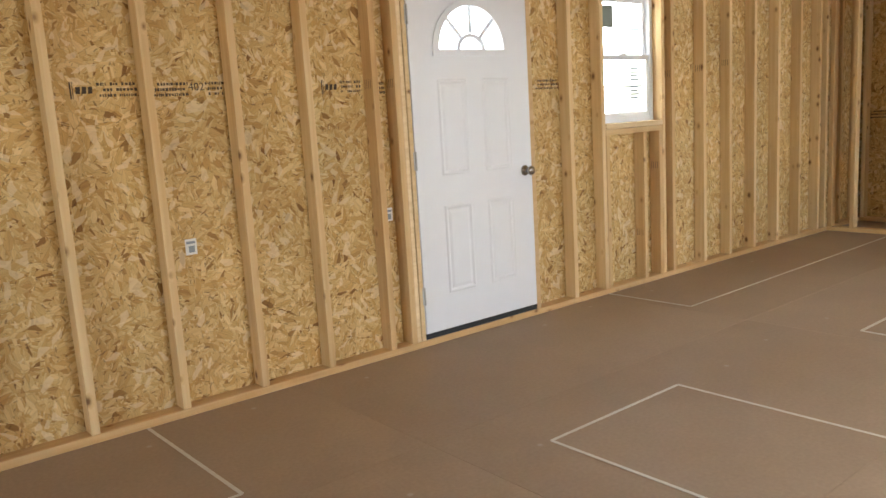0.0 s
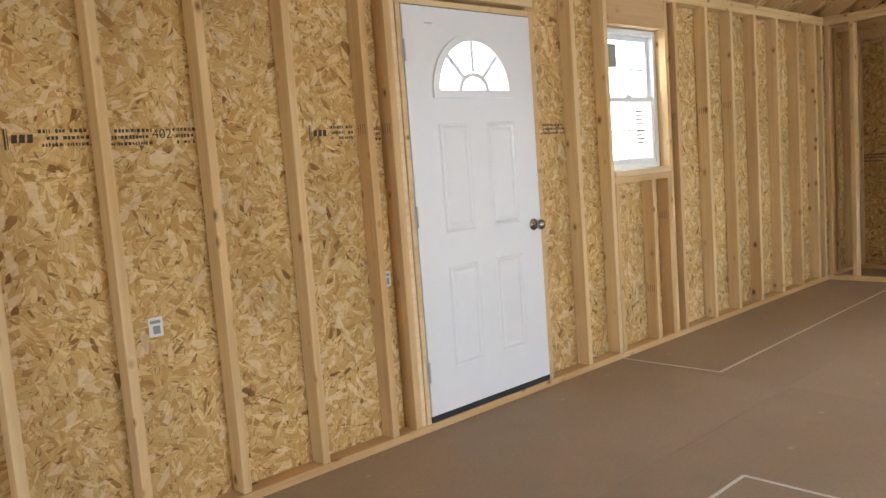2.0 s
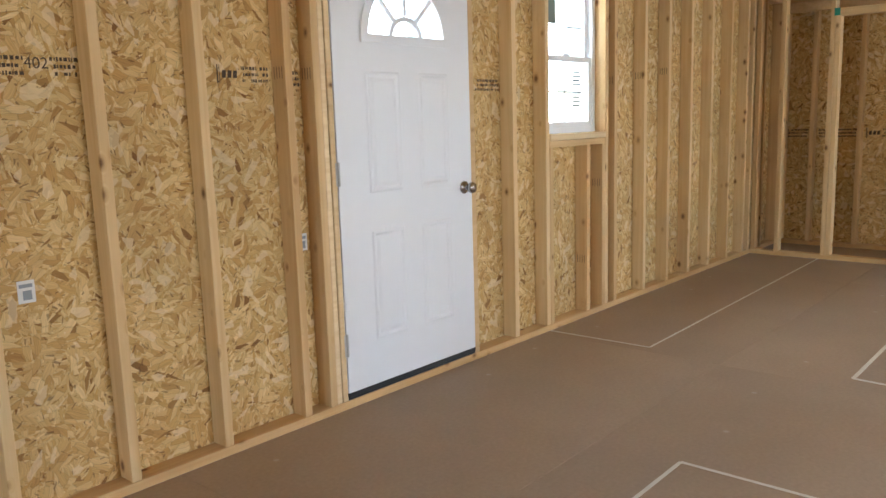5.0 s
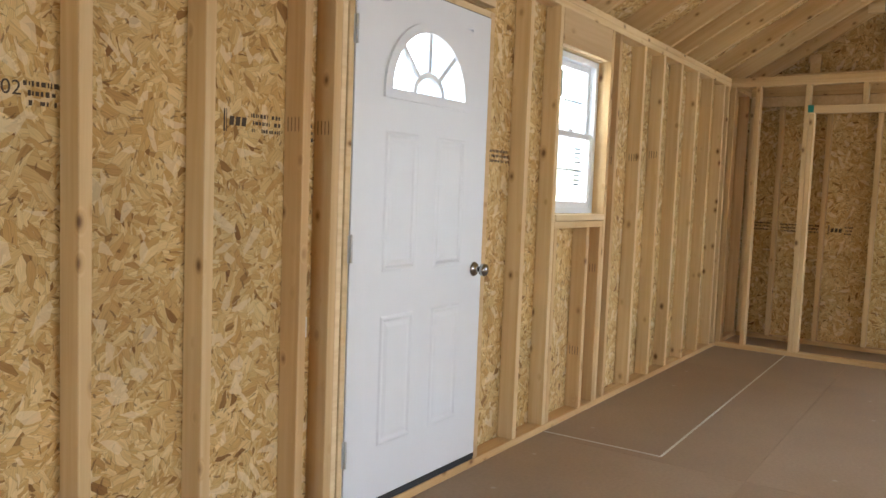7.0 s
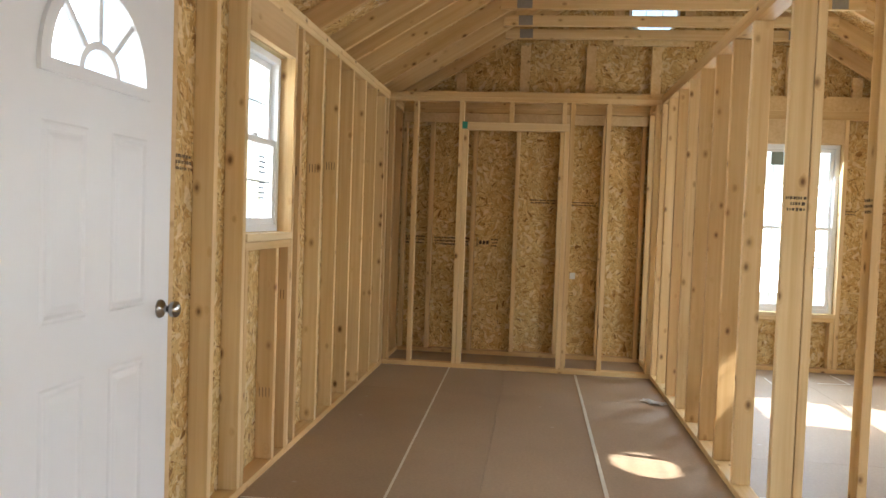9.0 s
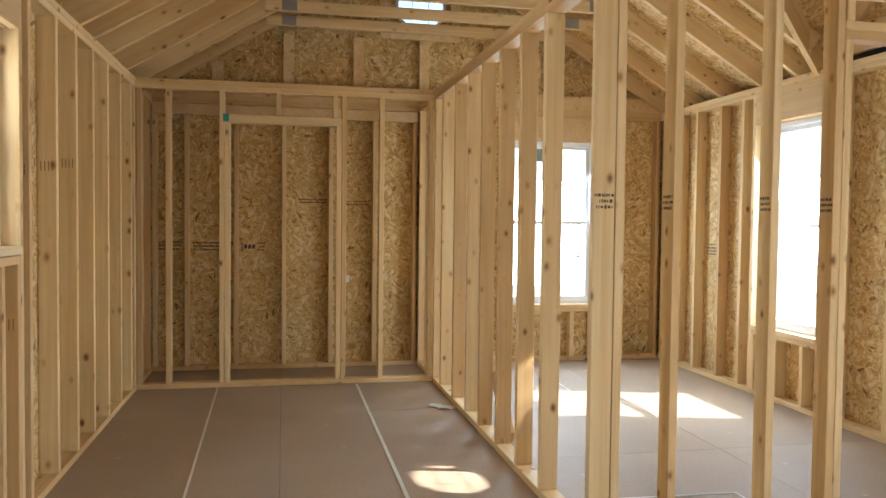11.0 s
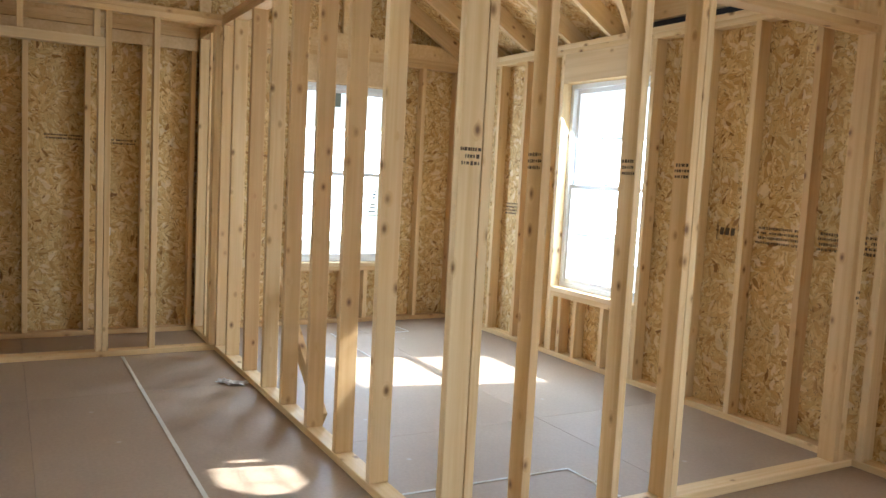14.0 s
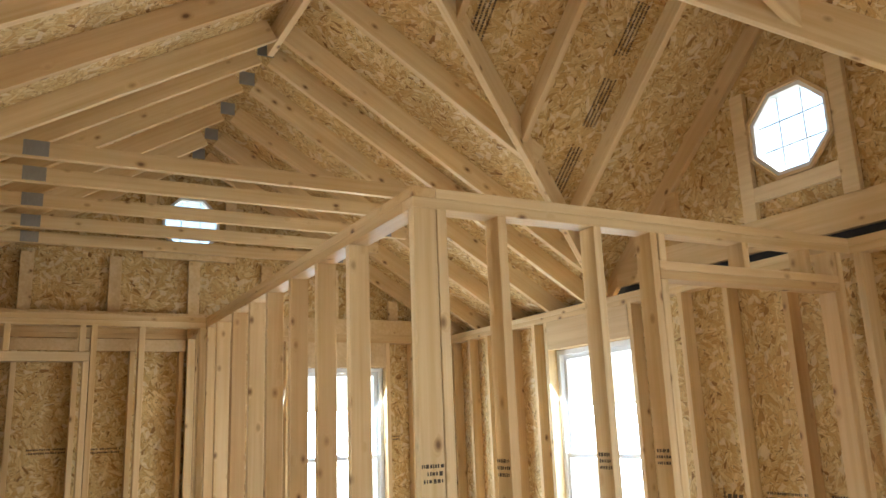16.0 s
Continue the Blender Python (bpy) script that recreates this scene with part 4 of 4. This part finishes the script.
# grade stamps on studs
stamp(part1, (PART_X + 0.001, PC, 1.40), (0, -1, 0), (0, 0, 1), 0.082, 0.07, 31, 3)
for k, y in enumerate((0.905, 0.465, 0.175)):
    stamp(part2, (XC, y + 0.019, 1.40), (-1, 0, 0), (0, 0, 1), 0.082, 0.07, 32 + k, 3)
stamp(part2, (PART_X, -0.995, 0.85), (0, -1, 0), (0, 0, 1), 0.03, 0.08, 37, 3)
for x, z in ((2.56, 1.50), (2.705, 1.50), (4.885, 0.38), (5.074, 0.86), (5.235, 1.52), (5.655, 1.56), (6.03, 1.60)):
    tally(north, x - 0.019, z)
dn = Vector((DP, 0, 1)).normalized()
for k, (yy, x0) in enumerate(((-0.40, 5.66), (-0.41, 5.33), (0.50, 5.10), (-0.40, 5.0))):
    stamp(roof, Vector((x0, yy, dormer_z(x0) + LIFT - 0.016)) + dn * -0.002, Vector((-1, 0, DP)), Vector((0, -1, 0)), 0.32, 0.10, 51 + k, 4)


# ---- paper tags on the sheathing ----
def paper_tag(x, z):
    tag = tagged(place("paper_tag", box_mesh("paper_tag", 0.055, 0.0012, 0.075, M_PAPER, 0), Matrix.Translation((x, NF - 0.0008, z))), "small white printed tag stapled to strand board", "tag", "sheathing tags")
    box("print_bar", tag, (x - 0.022, NF - 0.0024, z + 0.014), (x + 0.02, NF - 0.0015, z + 0.026), M_GREYINK, 0)
    box("print_block", tag, (x - 0.012, NF - 0.0024, z - 0.027), (x + 0.016, NF - 0.0015, z + 0.004), M_GREYINK, 0)


for x, z in ((1.507, 0.775), (2.645, 0.785), (3.785, 0.785)):
    paper_tag(x, z)
tagged(place("paper_tag", box_mesh("paper_tag_end", 0.0012, 0.05, 0.06, M_PAPER, 0), Matrix.Translation((EF - 0.0008, 1.90, 0.78))), "small white printed tag stapled to strand board", "tag", "sheathing tags")

# ---- scrap on the floor and tape on the closet doorway ----
bm = bmesh.new()
bmesh.ops.create_grid(bm, x_segments=14, y_segments=8, size=0.5)
for q in bm.verts:
    k = noise.noise(Vector((q.co.x * 7, q.co.y * 7, 3.1)))
    q.co = Vector((q.co.x * 0.19 + 0.012 * k, q.co.y * 0.07 + 0.012 * noise.noise(q.co * 9), 0.010 + 0.016 * k))
low = min(q.co.z for q in bm.verts)
for q in bm.verts:
    q.co.z -= low
scrap = place("plastic_scrap", finish(bm, "plastic_scrap", M_PLASTIC), Matrix.Translation((6.82, 1.37, 0.0015)) @ pose(0, 0, 0, 0, 0, 48))
scrap.modifiers.new("thick", "SOLIDIFY").thickness = 0.001
tagged(scrap, "crumpled strip of clear plastic on the floor", "scrap")
tape = tagged(place("tape_piece", box_mesh("tape_piece", 0.002, 0.045, 0.06, M_TAPE, 0), Matrix.Translation((CLOSET_X - 0.0012, 2.895, 2.085))), "teal tape stuck to the closet door header", "tape")
brace = stick("wood_brace", None, (5.84, PART_Y - STUD - 0.021, 0.052), (6.70, PART_Y - STUD - 0.021, 0.72), UP)
tagged(brace, "short pale lumber brace leaning on the partition studs", "brace")

# ---- floor sheets ----
ys = [SOUTH - STUD, -0.04, 1.18, 2.475, NORTH + STUD]
row = 0
for ya, yb in zip(ys, ys[1:]):
    x = 5.60 - 2.438 * 4 + (0.0 if row < 2 else -1.22)
    while x < EAST + STUD:
        xa, xb = max(x, WEST - STUD), min(x + 2.438, EAST + STUD)
        if xb - xa > 0.01:
            flat("floor_panel", floor, [(xa + .001, ya + .001), (xb - .001, ya + .001), (xb - .001, yb - .001), (xa + .001, yb - .001)], (0, 0, -0.018), (1, 0, 0), (0, 1, 0), 0.018, M_FLOOR)
        x += 2.438
    row += 1
box("subfloor", floor, (WEST - STUD, SOUTH - STUD, -0.3), (EAST + STUD, NORTH + STUD, -0.021), M_GAPDARK, 0)
